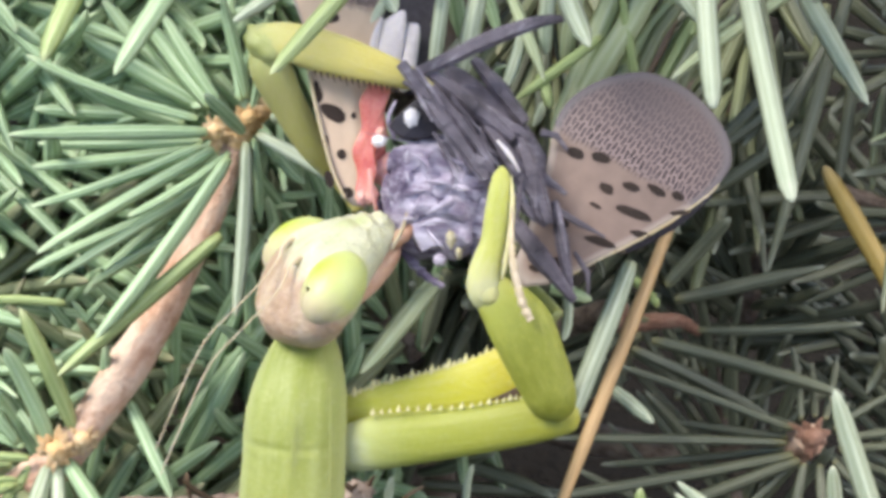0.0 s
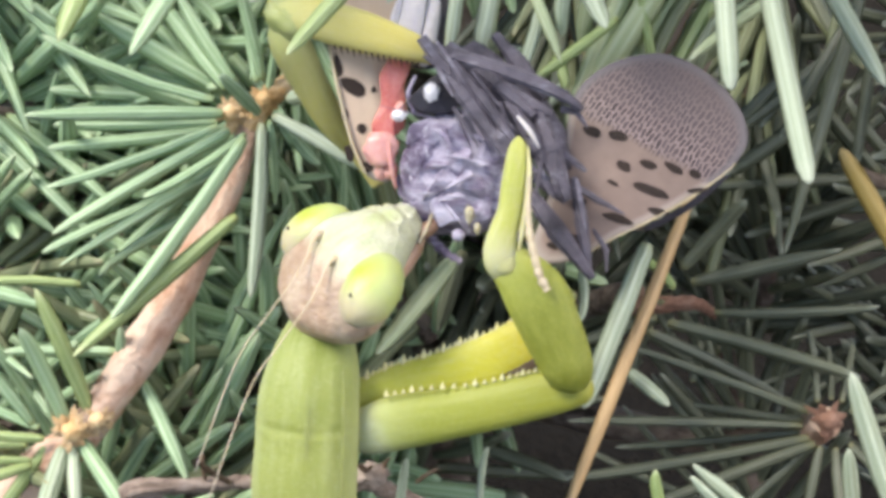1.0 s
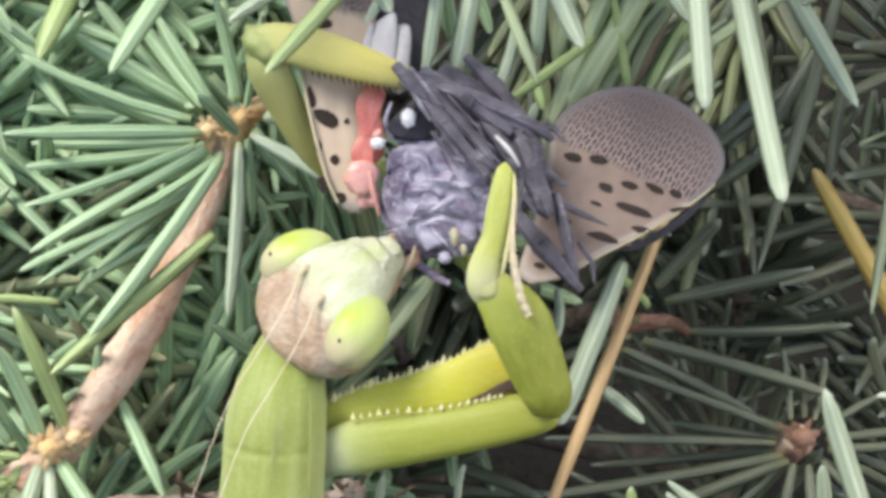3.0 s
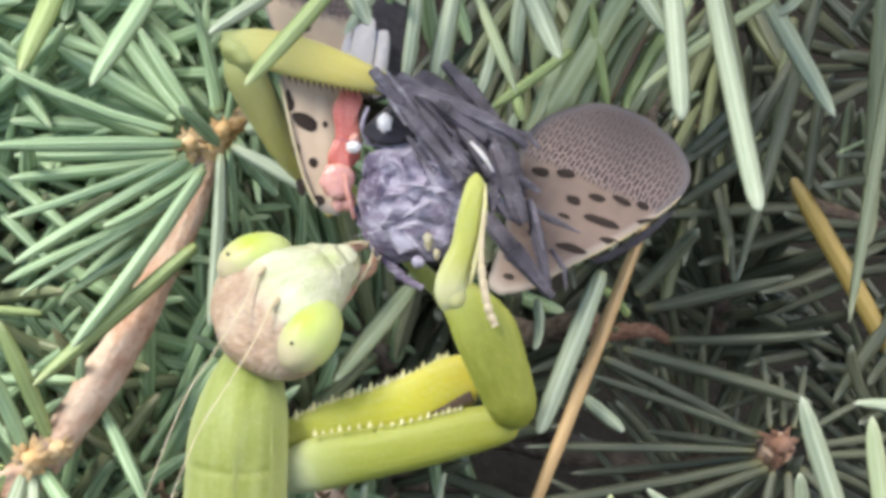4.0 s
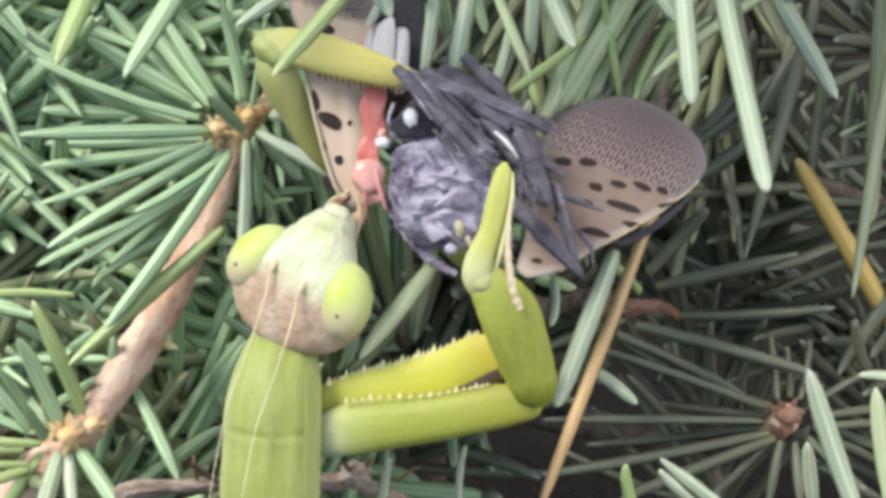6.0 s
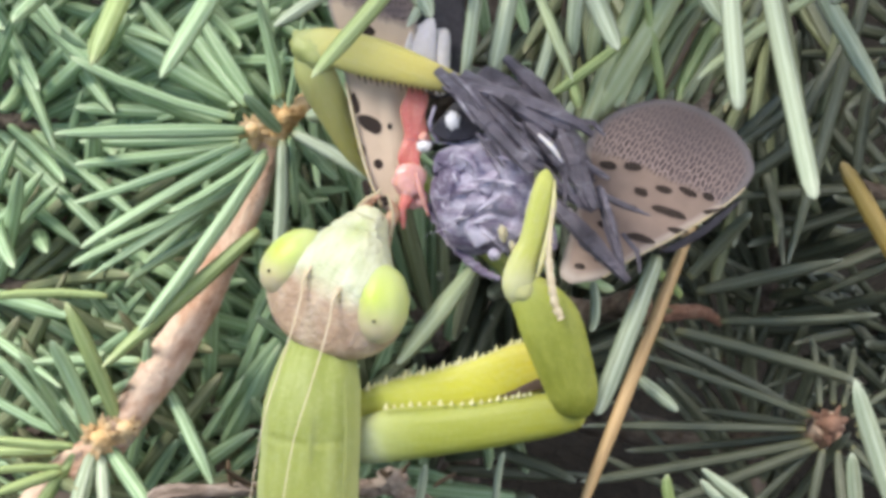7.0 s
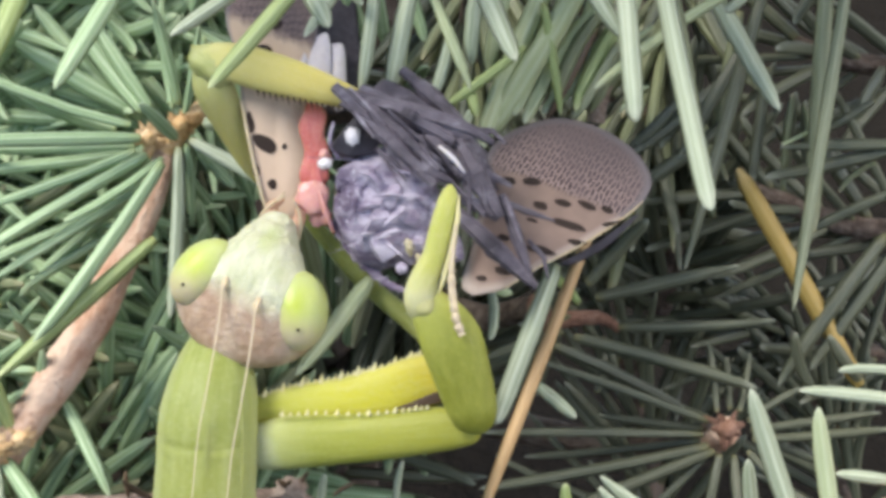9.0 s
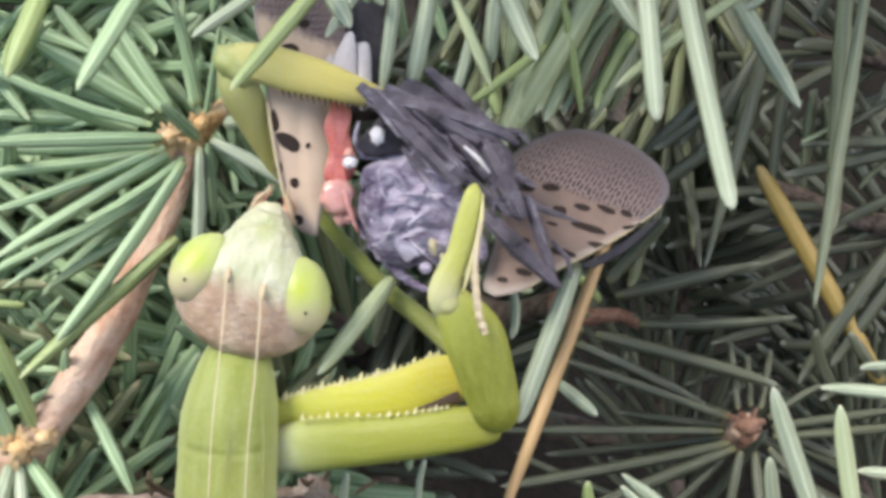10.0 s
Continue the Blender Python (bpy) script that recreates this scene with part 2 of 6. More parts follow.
BLACK_SKIN_SHADOW = hide_paint("black_skin_shadow", (0.022, 0.019, 0.025), (0.05, 0.044, 0.056), (0.11, 0.10, 0.12), 0.6, 900.0, 0)
WAX = hide_paint("white_wax", (0.75, 0.70, 0.70), (0.82, 0.78, 0.78), (0.85, 0.82, 0.82), 0.3, 900.0, 0)


def waxy_paint(name, deep, skin, wax, cover, rough=0.6):
    """Insect armour dusted and smeared with pale wax."""
    k = Mat(name, rough, 0.35)
    long = k.node("Mapping")
    long.inputs["Rotation"].default_value = (0, 0, radians(35))
    long.inputs["Scale"].default_value = (520.0, 1700.0, 900.0)
    k.link(k.coord(), long.inputs["Vector"])
    smear = k.node("TexNoise", Scale=1.0, Detail=6.0, Roughness=0.7)
    k.link(long.outputs[0], smear.inputs["Vector"])
    patch, fine = k.noise(420.0, 4.0), k.noise(5000.0, 3.0)
    c = k.ramp(patch, (0.32, deep), (0.6, skin))
    dust = k.ramp(k.math("ADD", k.math("MULTIPLY", smear.outputs["Fac"], 0.65), k.math("MULTIPLY", patch, 0.35)), (0.56 - cover, (0, 0, 0)), (0.72 - cover, (1, 1, 1)))
    c = k.mix(k.math("MULTIPLY", dust, 0.75), c, wax)
    k.colour(k.mix(k.math("MULTIPLY", fine, 0.3), c, deep)).bump(k.math("ADD", fine, k.math("MULTIPLY", smear.outputs["Fac"], 2.0)), 0.6, 0.00025)
    return k.m


PURPLE = waxy_paint("grey_purple_skin", (0.085, 0.062, 0.105), (0.30, 0.24, 0.345), (0.74, 0.70, 0.80), 0.12)
WAX_GREY = waxy_paint("pale_wax_ridge", (0.22, 0.185, 0.25), (0.40, 0.36, 0.44), (0.70, 0.67, 0.74), 0.15)
LEG_GREY = waxy_paint("slate_leg", (0.045, 0.039, 0.05), (0.16, 0.14, 0.17), (0.48, 0.46, 0.52), 0.02, 0.42)
LEG_PALE = waxy_paint("slate_spine", (0.10, 0.09, 0.11), (0.24, 0.21, 0.26), (0.56, 0.54, 0.60), 0.08, 0.42)
RED = hide_paint("red_wing", (0.48, 0.07, 0.07), (0.60, 0.20, 0.175), (0.67, 0.38, 0.33), 0.35, 1500.0, 0.5)
FLESH = hide_paint("wet_flesh", (0.52, 0.20, 0.18), (0.66, 0.36, 0.32), (0.74, 0.52, 0.46), 0.16, 700.0, 0.4)
WET_RED = hide_paint("wet_red_flesh", (0.50, 0.10, 0.08), (0.62, 0.21, 0.17), (0.72, 0.42, 0.36), 0.2, 1100.0, 0.4)
HINDWHITE = hide_paint("white_wing_band", (0.56, 0.51, 0.51), (0.70, 0.66, 0.65), (0.78, 0.74, 0.73), 0.5)
PLANTHOPPER_YELLOW = hide_paint("yellow_fleck", (0.40, 0.35, 0.21), (0.52, 0.47, 0.34), (0.60, 0.55, 0.44), 0.4)


def head_paint():
    """Pale green face that whitens towards the mouth, a pinkish-brown crown, uneven ridges along the face."""
    k = Mat("mantis_head", 0.48, 0.4)
    o = k.coord()
    y = k.math("ADD", k.axis(o, 1), k.math("MULTIPLY", k.math("SUBTRACT", k.noise(700.0, 4.0), 0.5), 0.0014))
    crown = k.ramp(k.math("ADD", k.math("MULTIPLY", y, 200.0), 0.5), (0.27, (1, 1, 1)), (0.52, (0, 0, 0)))
    mouth = k.ramp(k.math("MULTIPLY", y, 200.0), (0.36, (0, 0, 0)), (0.85, (1, 1, 1)))
    long = k.node("Mapping")
    long.inputs["Scale"].default_value = (1500.0, 420.0, 700.0)
    k.link(o, long.inputs["Vector"])
    folds = k.node("TexNoise", Scale=1.0, Detail=5.0, Roughness=0.6)
    k.link(long.outputs[0], folds.inputs["Vector"])
    fine = k.noise(3000.0, 4.0)
    face = k.ramp(folds.outputs["Fac"], (0.30, (0.37, 0.40, 0.235)), (0.5, (0.47, 0.49, 0.335)), (0.70, (0.55, 0.56, 0.43)))
    face = k.mix(k.math("MULTIPLY", mouth, 0.65), face, k.mix(fine, (0.42, 0.42, 0.25), (0.62, 0.59, 0.46)))
    lx, ly = k.math("MULTIPLY", k.math("SUBTRACT", k.axis(o, 0), 0.0002), 1.6), k.math("SUBTRACT", y, 0.0031)
    lip = k.ramp(k.math("MULTIPLY", k.math("SQRT", k.math("ADD", k.math("MULTIPLY", lx, lx), k.math("MULTIPLY", ly, ly))), 500.0), (0.22, (1, 1, 1)), (0.55, (0, 0, 0)))
    face = k.mix(k.math("MULTIPLY", lip, 0.35), face, (0.30, 0.38, 0.07))
    ray = k.math("POWER", k.math("ABSOLUTE", k.math("COSINE", k.math("MULTIPLY", k.math("DIVIDE", k.axis(o, 0), k.math("SUBTRACT", 0.0075, k.axis(o, 1))), 9.0))), 8.0)
    top = k.ramp(k.noise(1300.0, 5.0), (0.3, (0.31, 0.205, 0.135)), (0.5, (0.39, 0.272, 0.19)), (0.7, (0.46, 0.35, 0.26)))
    top = k.mix(k.math("MULTIPLY", ray, 0.4), top, (0.56, 0.47, 0.36))
    k.colour(k.mix(crown, face, top)).bump(k.math("ADD", k.math("ADD", fine, k.math("MULTIPLY", k.noise(1500.0, 3.0), 2.0)), k.math("MULTIPLY", folds.outputs["Fac"], 2.5)), 0.4, 0.00025)
    k.glow_through(0.3)
    return k.m


HEAD = head_paint()


def net_wing_paint(name, slope, shift, tan_a, tan_b):
    """Tan forewing; towards the tip a net of dark cells with pale veins between."""
    k = Mat(name, 0.55, 0.35)
    uv = k.coord("UV")
    u, v = k.axis(uv, 0), k.axis(uv, 1)
    fine = k.noise(900.0, 4.0)
    tan = k.mix(fine, tan_a, tan_b)
    cells = k.node("TexBrick", Scale=1.0, Mortar_Size=0.0072, Mortar_Smooth=0.3, Brick_Width=0.058, Row_Height=0.027)
    cells.offset = 0.3
    cells.inputs["Color1"].default_value = (0.012, 0.009, 0.009, 1)
    cells.inputs["Color2"].default_value = (0.05, 0.038, 0.036, 1)
    cells.inputs["Mortar"].default_value = (0.26, 0.19, 0.18, 1)
    wob = k.node("TexNoise", Scale=9.0, Detail=2.0)
    k.link(uv, wob.inputs["Vector"])
    add = k.t.nodes.new("ShaderNodeVectorMath")
    add.operation = "MULTIPLY_ADD"
    k.link(wob.outputs["Color"], add.inputs[0])
    add.inputs[1].default_value = (0.045, 0.045, 0)
    turn = k.node("Mapping")
    turn.inputs["Rotation"].default_value = (0, 0, radians(-34))
    k.link(uv, add.inputs[2])
    k.link(add.outputs[0], turn.inputs["Vector"])
    k.link(turn.outputs[0], cells.inputs["Vector"])
    net = cells.outputs["Color"]
    slant = k.math("ADD", v, k.math("MULTIPLY", u, slope))
    edge = k.math("ADD", k.math("ADD", slant, shift), k.math("MULTIPLY", k.math("SUBTRACT", wob.outputs["Fac"], 0.5), 0.10))
    where = k.ramp(edge, (0.49, (0, 0, 0)), (0.56, (1, 1, 1)))
    faded = k.ramp(k.math("MULTIPLY", edge, 0.6), (0.42, (0, 0, 0)), (0.68, (1, 1, 1)))
    patchy = k.ramp(k.noise(650.0, 3.0), (0.42, (0, 0, 0)), (0.66, (1, 1, 1)))
    net = k.mix(k.math("MULTIPLY", patchy, 0.5), net, (0.15, 0.11, 0.106))
    net = k.mix(k.math("MULTIPLY", faded, 0.75), net, (0.135, 0.105, 0.104))
    c = k.mix(where, tan, net)
    rim = k.node("Attribute")
    rim.attribute_name = "rim"
    c = k.mix(k.ramp(rim.outputs["Fac"], (0.88, (0, 0, 0)), (0.95, (1, 1, 1))), c, k.mix(where, (0.34, 0.28, 0.24), (0.155, 0.133, 0.138)))
    k.colour(c).bump(fine, 0.3, 0.0001)
    return k.m


# Far wing's tan raised to offset the foreleg's shade, near wing's lowered for sun.
NET_WING = net_wing_paint("net_wing", 1.4, -0.75, (0.165, 0.115, 0.093), (0.265, 0.19, 0.155))
FAR_WING = net_wing_paint("far_wing", 0.0, -0.52, (0.47, 0.35, 0.25), (0.62, 0.48, 0.36))


# ---------------------------------------------------------------- mesh helpers
def part(name, bm, material, parent, label="", smooth=True):
    """Links a bmesh, drawn in millimetres, as one mesh object under a thing or a part."""
    bmesh.ops.scale(bm, vec=(UNIT, UNIT, UNIT), verts=bm.verts)
    if smooth:
        for f in bm.faces:
            f.smooth = True
    mesh = bpy.data.meshes.new(name)
    bm.to_mesh(mesh)
    bm.free()
    mesh.materials.append(material)
    ob = new(name, mesh)
    ob.parent = parent
    return tagged(ob, label)


def thing(name, label, category, m=None, group=""):
    ob = new(name)
    ob.empty_display_size = 0.005
    ob.matrix_world = TILT if m is None else TILT @ m
    return tagged(ob, label, category, group)


def spline(points, n):
    """n points along a smooth curve through the given ones (tuples of any length)."""
    p = [np.array(q, float) for q in points]
    if len(p) == 2:
        return [p[0] + (p[1] - p[0]) * i / (n - 1) for i in range(n)]
    p = [2 * p[0] - p[1], *p, 2 * p[-1] - p[-2]]
    out = []
    for i in range(n):
        s = i / (n - 1) * (len(p) - 3)
        j = min(int(s), len(p) - 4)
        f = s - j
        a, b, c, d = p[j:j + 4]
        out.append(0.5 * (2 * b + (c - a) * f + (2 * a - 5 * b + 4 * c - d) * f * f + (3 * b - a - 3 * c + d) * f ** 3))
    return out


def loft(path, sides=14, n=None, flat=1.0, bm=None, swell=None, facing=(0, 0, 1)):
    """A closed tube along (point, radius) pairs; flat squeezes it in depth; swell(s, a) scales the radius."""
    rows = spline([(*q[0], q[1], q[2] if len(q) > 2 else flat) for q in path], n or 6 * len(path))
    bm = bm or bmesh.new()
    uv = bm.loops.layers.uv.get("UVMap") or bm.loops.layers.uv.new("UVMap")
    rings = []
    for i, q in enumerate(rows):
        here = Vector(q[:3])
        ahead = (Vector(rows[min(i + 1, len(rows) - 1)][:3]) - Vector(rows[max(i - 1, 0)][:3])).normalized()
        side = ahead.cross(Vector(facing)).normalized()
        up = side.cross(ahead)
        ring = []
        for j in range(sides):
            a = 2 * math.pi * j / sides
            r = max(q[3], 0.01) * (swell(i / (len(rows) - 1), a) if swell else 1.0)
            ring.append(bm.verts.new(here + side * (r * math.cos(a)) + up * (r * q[4] * math.sin(a))))
        rings.append(ring)
    for i, (a, b) in enumerate(zip(rings, rings[1:])):
        for j in range(sides):
            f = bm.faces.new((a[j], a[(j + 1) % sides], b[(j + 1) % sides], b[j]))
            for c, (u, v) in zip(f.loops, ((j, i), (j + 1, i), (j + 1, i + 1), (j, i + 1))):
                c[uv].uv = (u / sides, v / (len(rings) - 1))
    for ring, step in ((rings[0], -1), (rings[-1], 1)):
        mid = bm.verts.new(sum((v.co for v in ring), Vector()) / sides)
        for j in range(sides):
            pair = (ring[j], ring[(j + 1) % sides])
            bm.faces.new((*pair[::step], mid))
    bmesh.ops.recalc_face_normals(bm, faces=bm.faces)
    return bm


def boxy(power=3.0, crest=0.0, at=0.3):
    """A swell that squares a tube's section and raises a blunt crest along its front."""
    def swell(s, a):
        x, y = abs(math.cos(a)), abs(math.sin(a))
        front = max(0, math.sin(a)) * max(0, 1 - abs(math.cos(a) - at) / 0.9)
        return (x ** power + y ** power) ** (-1 / power) * (0.93 + crest * front) + 0.012 * noise.noise(Vector((x * 4, s * 11, y * 4)))
    return swell


def blob(centre, radii, rough=0.0, scale=1.0, turn=0.0, bm=None, rings=14, seed=0.0):
    """An ellipsoid with an uneven skin."""
    bm = bm or bmesh.new()
    made = bmesh.ops.create_uvsphere(bm, u_segments=rings * 2, v_segments=rings, radius=1.0)["verts"]
    spin = Matrix.Rotation(radians(turn), 3, "Z")
    for v in made:
        k = 1 + rough * noise.fractal(v.co * scale + Vector((seed, seed * 2, 0)), 0.6, 2.0, 4)
        v.co = Vector(centre) + spin @ (Vector((v.co.x * radii[0], v.co.y * radii[1], v.co.z * radii[2])) * k)
    return bm


def sclerite(centre, radii, turn, seed):
    """An angular plate of insect armour: the hull of points on an ellipsoid, with worn edges."""
    r = random.Random(seed)
    bm = bmesh.new()
    spin = Matrix.Rotation(radians(turn), 3, "Z")
    for _ in range(16):
        v = Vector((r.gauss(0, 1), r.gauss(0, 1), r.gauss(0, 1))).normalized()
        bm.verts.new(Vector(centre) + spin @ Vector((v.x * radii[0], v.y * radii[1], v.z * radii[2])))
    made = bmesh.ops.convex_hull(bm, input=bm.verts)
    bmesh.ops.delete(bm, geom=[g for g in made["geom_interior"] if isinstance(g, bmesh.types.BMVert)], context="VERTS")
    bmesh.ops.bevel(bm, geom=bm.edges[:], offset=0.09, segments=2, affect="EDGES", profile=0.6)
    return bm


def cone(bm, foot, tip, radius, sides=5):
    foot, tip = Vector(foot), Vector(tip)
    way = (tip - foot).normalized()
    a = way.orthogonal().normalized()
    b = way.cross(a)
    ring = [bm.verts.new(foot + a * radius * math.cos(2 * math.pi * i / sides) + b * radius * math.sin(2 * math.pi * i / sides)) for i in range(sides)]
    top = bm.verts.new(tip)
    for i in range(sides):
        bm.faces.new((ring[i], ring[(i + 1) % sides], top))
    bm.faces.new(ring[::-1])
    return bm


def sheet(outline, dome, thick, rings=14, n=72, wave=0.0, frame_axes=None):
    """A curved leaf or wing inside a closed outline, with real thickness; UV by the axes (origin, u end, v end)."""
    loop = spline([*outline, outline[0]], n + 1)[:-1]
    loop = [Vector(q) for q in loop]
    mid = sum(loop, Vector()) / n
    bm = bmesh.new()
    uv = bm.loops.layers.uv.new("UVMap")
    rim = bm.verts.layers.float.new("rim")
    both = []
    for lift in (0.0, -thick):
        rows = []
        for r in range(1, rings + 1):
            f = r / rings
            row = []
            for q in loop:
                p = mid.lerp(q, f)
                p.z += dome * (1 - f * f) + lift * (1 - 0.5 * f ** 6) + wave * noise.noise(p * 0.35)
                v = bm.verts.new(p)
                v[rim] = f
                row.append(v)
            rows.append(row)
        hub = bm.verts.new(mid + Vector((0, 0, dome + lift + wave * noise.noise(mid * 0.35))))
        for j in range(n):
            tri = (hub, rows[0][j], rows[0][(j + 1) % n])
            bm.faces.new(tri if lift == 0 else tri[::-1])
            for a, b in zip(rows, rows[1:]):
                quad = (a[j], b[j], b[(j + 1) % n], a[(j + 1) % n])
                bm.faces.new(quad if lift == 0 else quad[::-1])
        both.append(rows)
    a, b = both[0][-1], both[1][-1]
    for j in range(n):
        bm.faces.new((a[j], b[j], b[(j + 1) % n], a[(j + 1) % n]))
    bmesh.ops.recalc_face_normals(bm, faces=bm.faces)
    if frame_axes:
        o, e1, e2 = (Vector(q[:2]) for q in frame_axes)
        m = Matrix(((e1.x - o.x, e2.x - o.x), (e1.y - o.y, e2.y - o.y))).inverted()
        for f in bm.faces:
            for c in f.loops:
                c[uv].uv = m @ (c.vert.co.xy - o)
    return bm


def spots_on(bm_surface, spots, parent, material, name="wing_spot"):
    """Thin irregular dots that lie on a wing: (x, y, half length, half height, turn)."""
    tree = BVHTree.FromBMesh(bm_surface)
    for i, (x, y, a, b, turn) in enumerate(spots):
        a, b = a * 1.25, b * 1.25
        bm = bmesh.new()
        ring = []
        for j in range(14):
            w = 2 * math.pi * j / 14
            r = 1 + 0.22 * noise.noise(Vector((math.cos(w) * 1.4 + i * 3.1, math.sin(w) * 1.4, i)))
            ring.append((x + r * (a * math.cos(w) * math.cos(turn) - b * math.sin(w) * math.sin(turn)), y + r * (a * math.cos(w) * math.sin(turn) + b * math.sin(w) * math.cos(turn))))
        verts = []
        for px, py in [*ring, (x, y)]:
            hit = tree.ray_cast(Vector((px, py, 60)), Vector((0, 0, -1)))[0]
            z = hit.z if hit else bm_surface.verts[:][0].co.z
            verts.append(bm.verts.new((px, py, z + (0.045 if len(verts) < 14 else 0.06))))
        for j in range(14):
            bm.faces.new((verts[j], verts[(j + 1) % 14], verts[14]))
        part(name, bm, material, parent)


# ---------------------------------------------------------------- spruce
NEEDLE_MESHES = {}
RNG = random.Random(7)


def needle_mesh(paint, variant):
    """One needle of length 1 along z and width 1, four-edged, a little bent, with a short point."""
    key = (paint, variant)
    if key not in NEEDLE_MESHES:
        r = random.Random(variant)
        bend, blunt = r.uniform(-0.06, 0.09), r.uniform(0.72, 1.1)
        if variant >= 100:
            stations = [(0.0, 0.6), (0.12, 0.86), (0.38, 1.0), (0.68, 0.94), (0.86, 0.74), (0.955, 0.42), (1.0, 0.06)]
            bend *= 0.6
        if variant >= 200:
            stations = [(0.0, 0.6), (0.06, 0.85), (0.35, 1.0), (0.8, 0.98), (0.93, 0.84), (0.98, 0.55), (1.0, 0.16)]
        elif variant < 100:
            stations = [(0.0, 0.55), (0.06, 0.8), (0.35, 1.0), (0.70, 0.97), (0.88, 0.76 * blunt), (0.965, 0.44 * blunt), (1.0, 0.05)]
        bm = bmesh.new()
        uv = bm.loops.layers.uv.new("UVMap")
        rings = []
        for s, w in stations:
            off = bend * (4 * s * (1 - s) - s * 0.6)
            ring = []
            for x, y in ((0.5, 0), (0.2, 0.33), (-0.2, 0.33), (-0.5, 0), (-0.2, -0.33), (0.2, -0.33)):
                ring.append(bm.verts.new((x * w, y * w + off * 8, s)))
            rings.append(ring)
        for i, (a, b) in enumerate(zip(rings, rings[1:])):
            for j in range(6):
                f = bm.faces.new((a[j], a[(j + 1) % 6], b[(j + 1) % 6], b[j]))
                f.smooth = True
                for c, (u, v) in zip(f.loops, ((j, i), (j + 1, i), (j + 1, i + 1), (j, i + 1))):
                    c[uv].uv = (u / 6, stations[v][0])
        bm.faces.new(rings[-1])
        bm.faces.new(rings[0][::-1])
        mesh = bpy.data.meshes.new("needle")
        bm.to_mesh(mesh)
        bm.free()
        mesh.materials.append(NEEDLE[paint])
        NEEDLE_MESHES[key] = mesh
    return NEEDLE_MESHES[key]


def needle(twig, foot, tip, width, paint="blue", roll=None, blade=False):
    """One needle of a twig from its foot to its tip (millimetres)."""
    foot, tip = Vector(foot), Vector(tip)
    way = tip - foot
    ob = new("needle", needle_mesh(paint, RNG.randrange(7) + (100 if blade else 200 if width > 1.1 and roll is not None else 0)))
    along = way.normalized()
    broad = along.cross(Vector((0, 0, 1)))
    broad = broad.normalized() if broad.length > 1e-4 else along.orthogonal().normalized()
    turn = Matrix((broad, along.cross(broad), along)).transposed().to_4x4() @ Matrix.Rotation(radians(RNG.uniform(-50, 50) if roll is None else roll), 4, "Z")
    ob.parent = twig
    ob.matrix_basis = Matrix.Translation(foot * UNIT) @ turn @ Matrix.Diagonal((width * UNIT, width * UNIT, way.length * UNIT, 1))
    return ob


def stem(twig, path, material, name="stem", knots=0.12):
    """A woody shoot with small needle cushions, along (point, radius) pairs."""
    def swell(s, a):
        return 1 + knots * noise.noise(Vector((math.cos(a) * 1.5, math.sin(a) * 1.5, s * 14))) + 0.6 * knots * noise.noise(Vector((math.cos(a) * 3, math.sin(a) * 3, s * 55)))
    return part(name, loft(path, 18, 16 * len(path), swell=swell), material, twig)


def bud(twig, centre, size, material, scales=17):
    """A winter bud: a small core in a torn collar of papery scales that point outwards."""
    r = random.Random(int(size * 1000))
    core = Vector(centre)
    bm = blob(core, (size * 0.6, size * 0.6, size * 0.6), 0.25, 2.2, rings=8)
    for i in range(scales):
        a = i * 2.4 + r.uniform(-0.3, 0.3)
        out = Vector((math.cos(a), math.sin(a), r.uniform(-0.5, 0.5))).normalized()
        foot, reach = core + out * size * 0.35 - Vector((0, 0, size * 0.3 * i / scales)), size * r.uniform(0.6, 1.15)
        loft([(foot, size * 0.16), (foot + out * reach * 0.5 + Vector((0, 0, size * 0.12)), size * r.uniform(0.16, 0.27)), (foot + out * reach, size * 0.05)], 7, 8, flat=0.4, bm=bm,
             swell=lambda s, q, i=i: 1 + 0.3 * noise.noise(Vector((s * 5, math.cos(q) * 2, i * 2.3))))
    return part("bud", bm, material, twig)


def shoot(twig, a, b, count, length, width, paints, lean=58, spread=360, start=0, radius=0.75, bark=None, press=1.0):
    """A shoot from a to b set all round with needles, pressed flat where press is below 1."""
    a, b = Vector(a), Vector(b)
    mid = a.lerp(b, 0.5) + Vector((RNG.uniform(-1, 1), RNG.uniform(-1, 1), RNG.uniform(-1, 1)))
    stem(twig, [(a, radius * 1.15), (mid, radius), (b, radius * 0.8)], bark or BARK_PINK)
    way = (b - a).normalized()
    one = way.orthogonal().normalized()
    two = way.cross(one)
    for i in range(count):
        s = (i + 0.5) / count
        ang = radians(start + (i * 137.5) % 360 * spread / 360)
        foot = a.lerp(mid, s * 2) if s < 0.5 else mid.lerp(b, s * 2 - 1)
        le = radians(max(12, RNG.gauss(lean - 25 * s, 9)))
        out = one * math.cos(ang) + two * math.sin(ang)
        out.z *= press
        out.normalize()
        way_n = (way * math.cos(le) + out * math.sin(le)).normalized()
        needle(twig, foot + out * radius * 0.7, foot + way_n * length * RNG.uniform(0.75, 1.15), width * RNG.uniform(0.85, 1.15), RNG.choice(paints))


def spruce_twig(label):
    return thing("spruce_twig", label, "twig", group="spruce twigs")


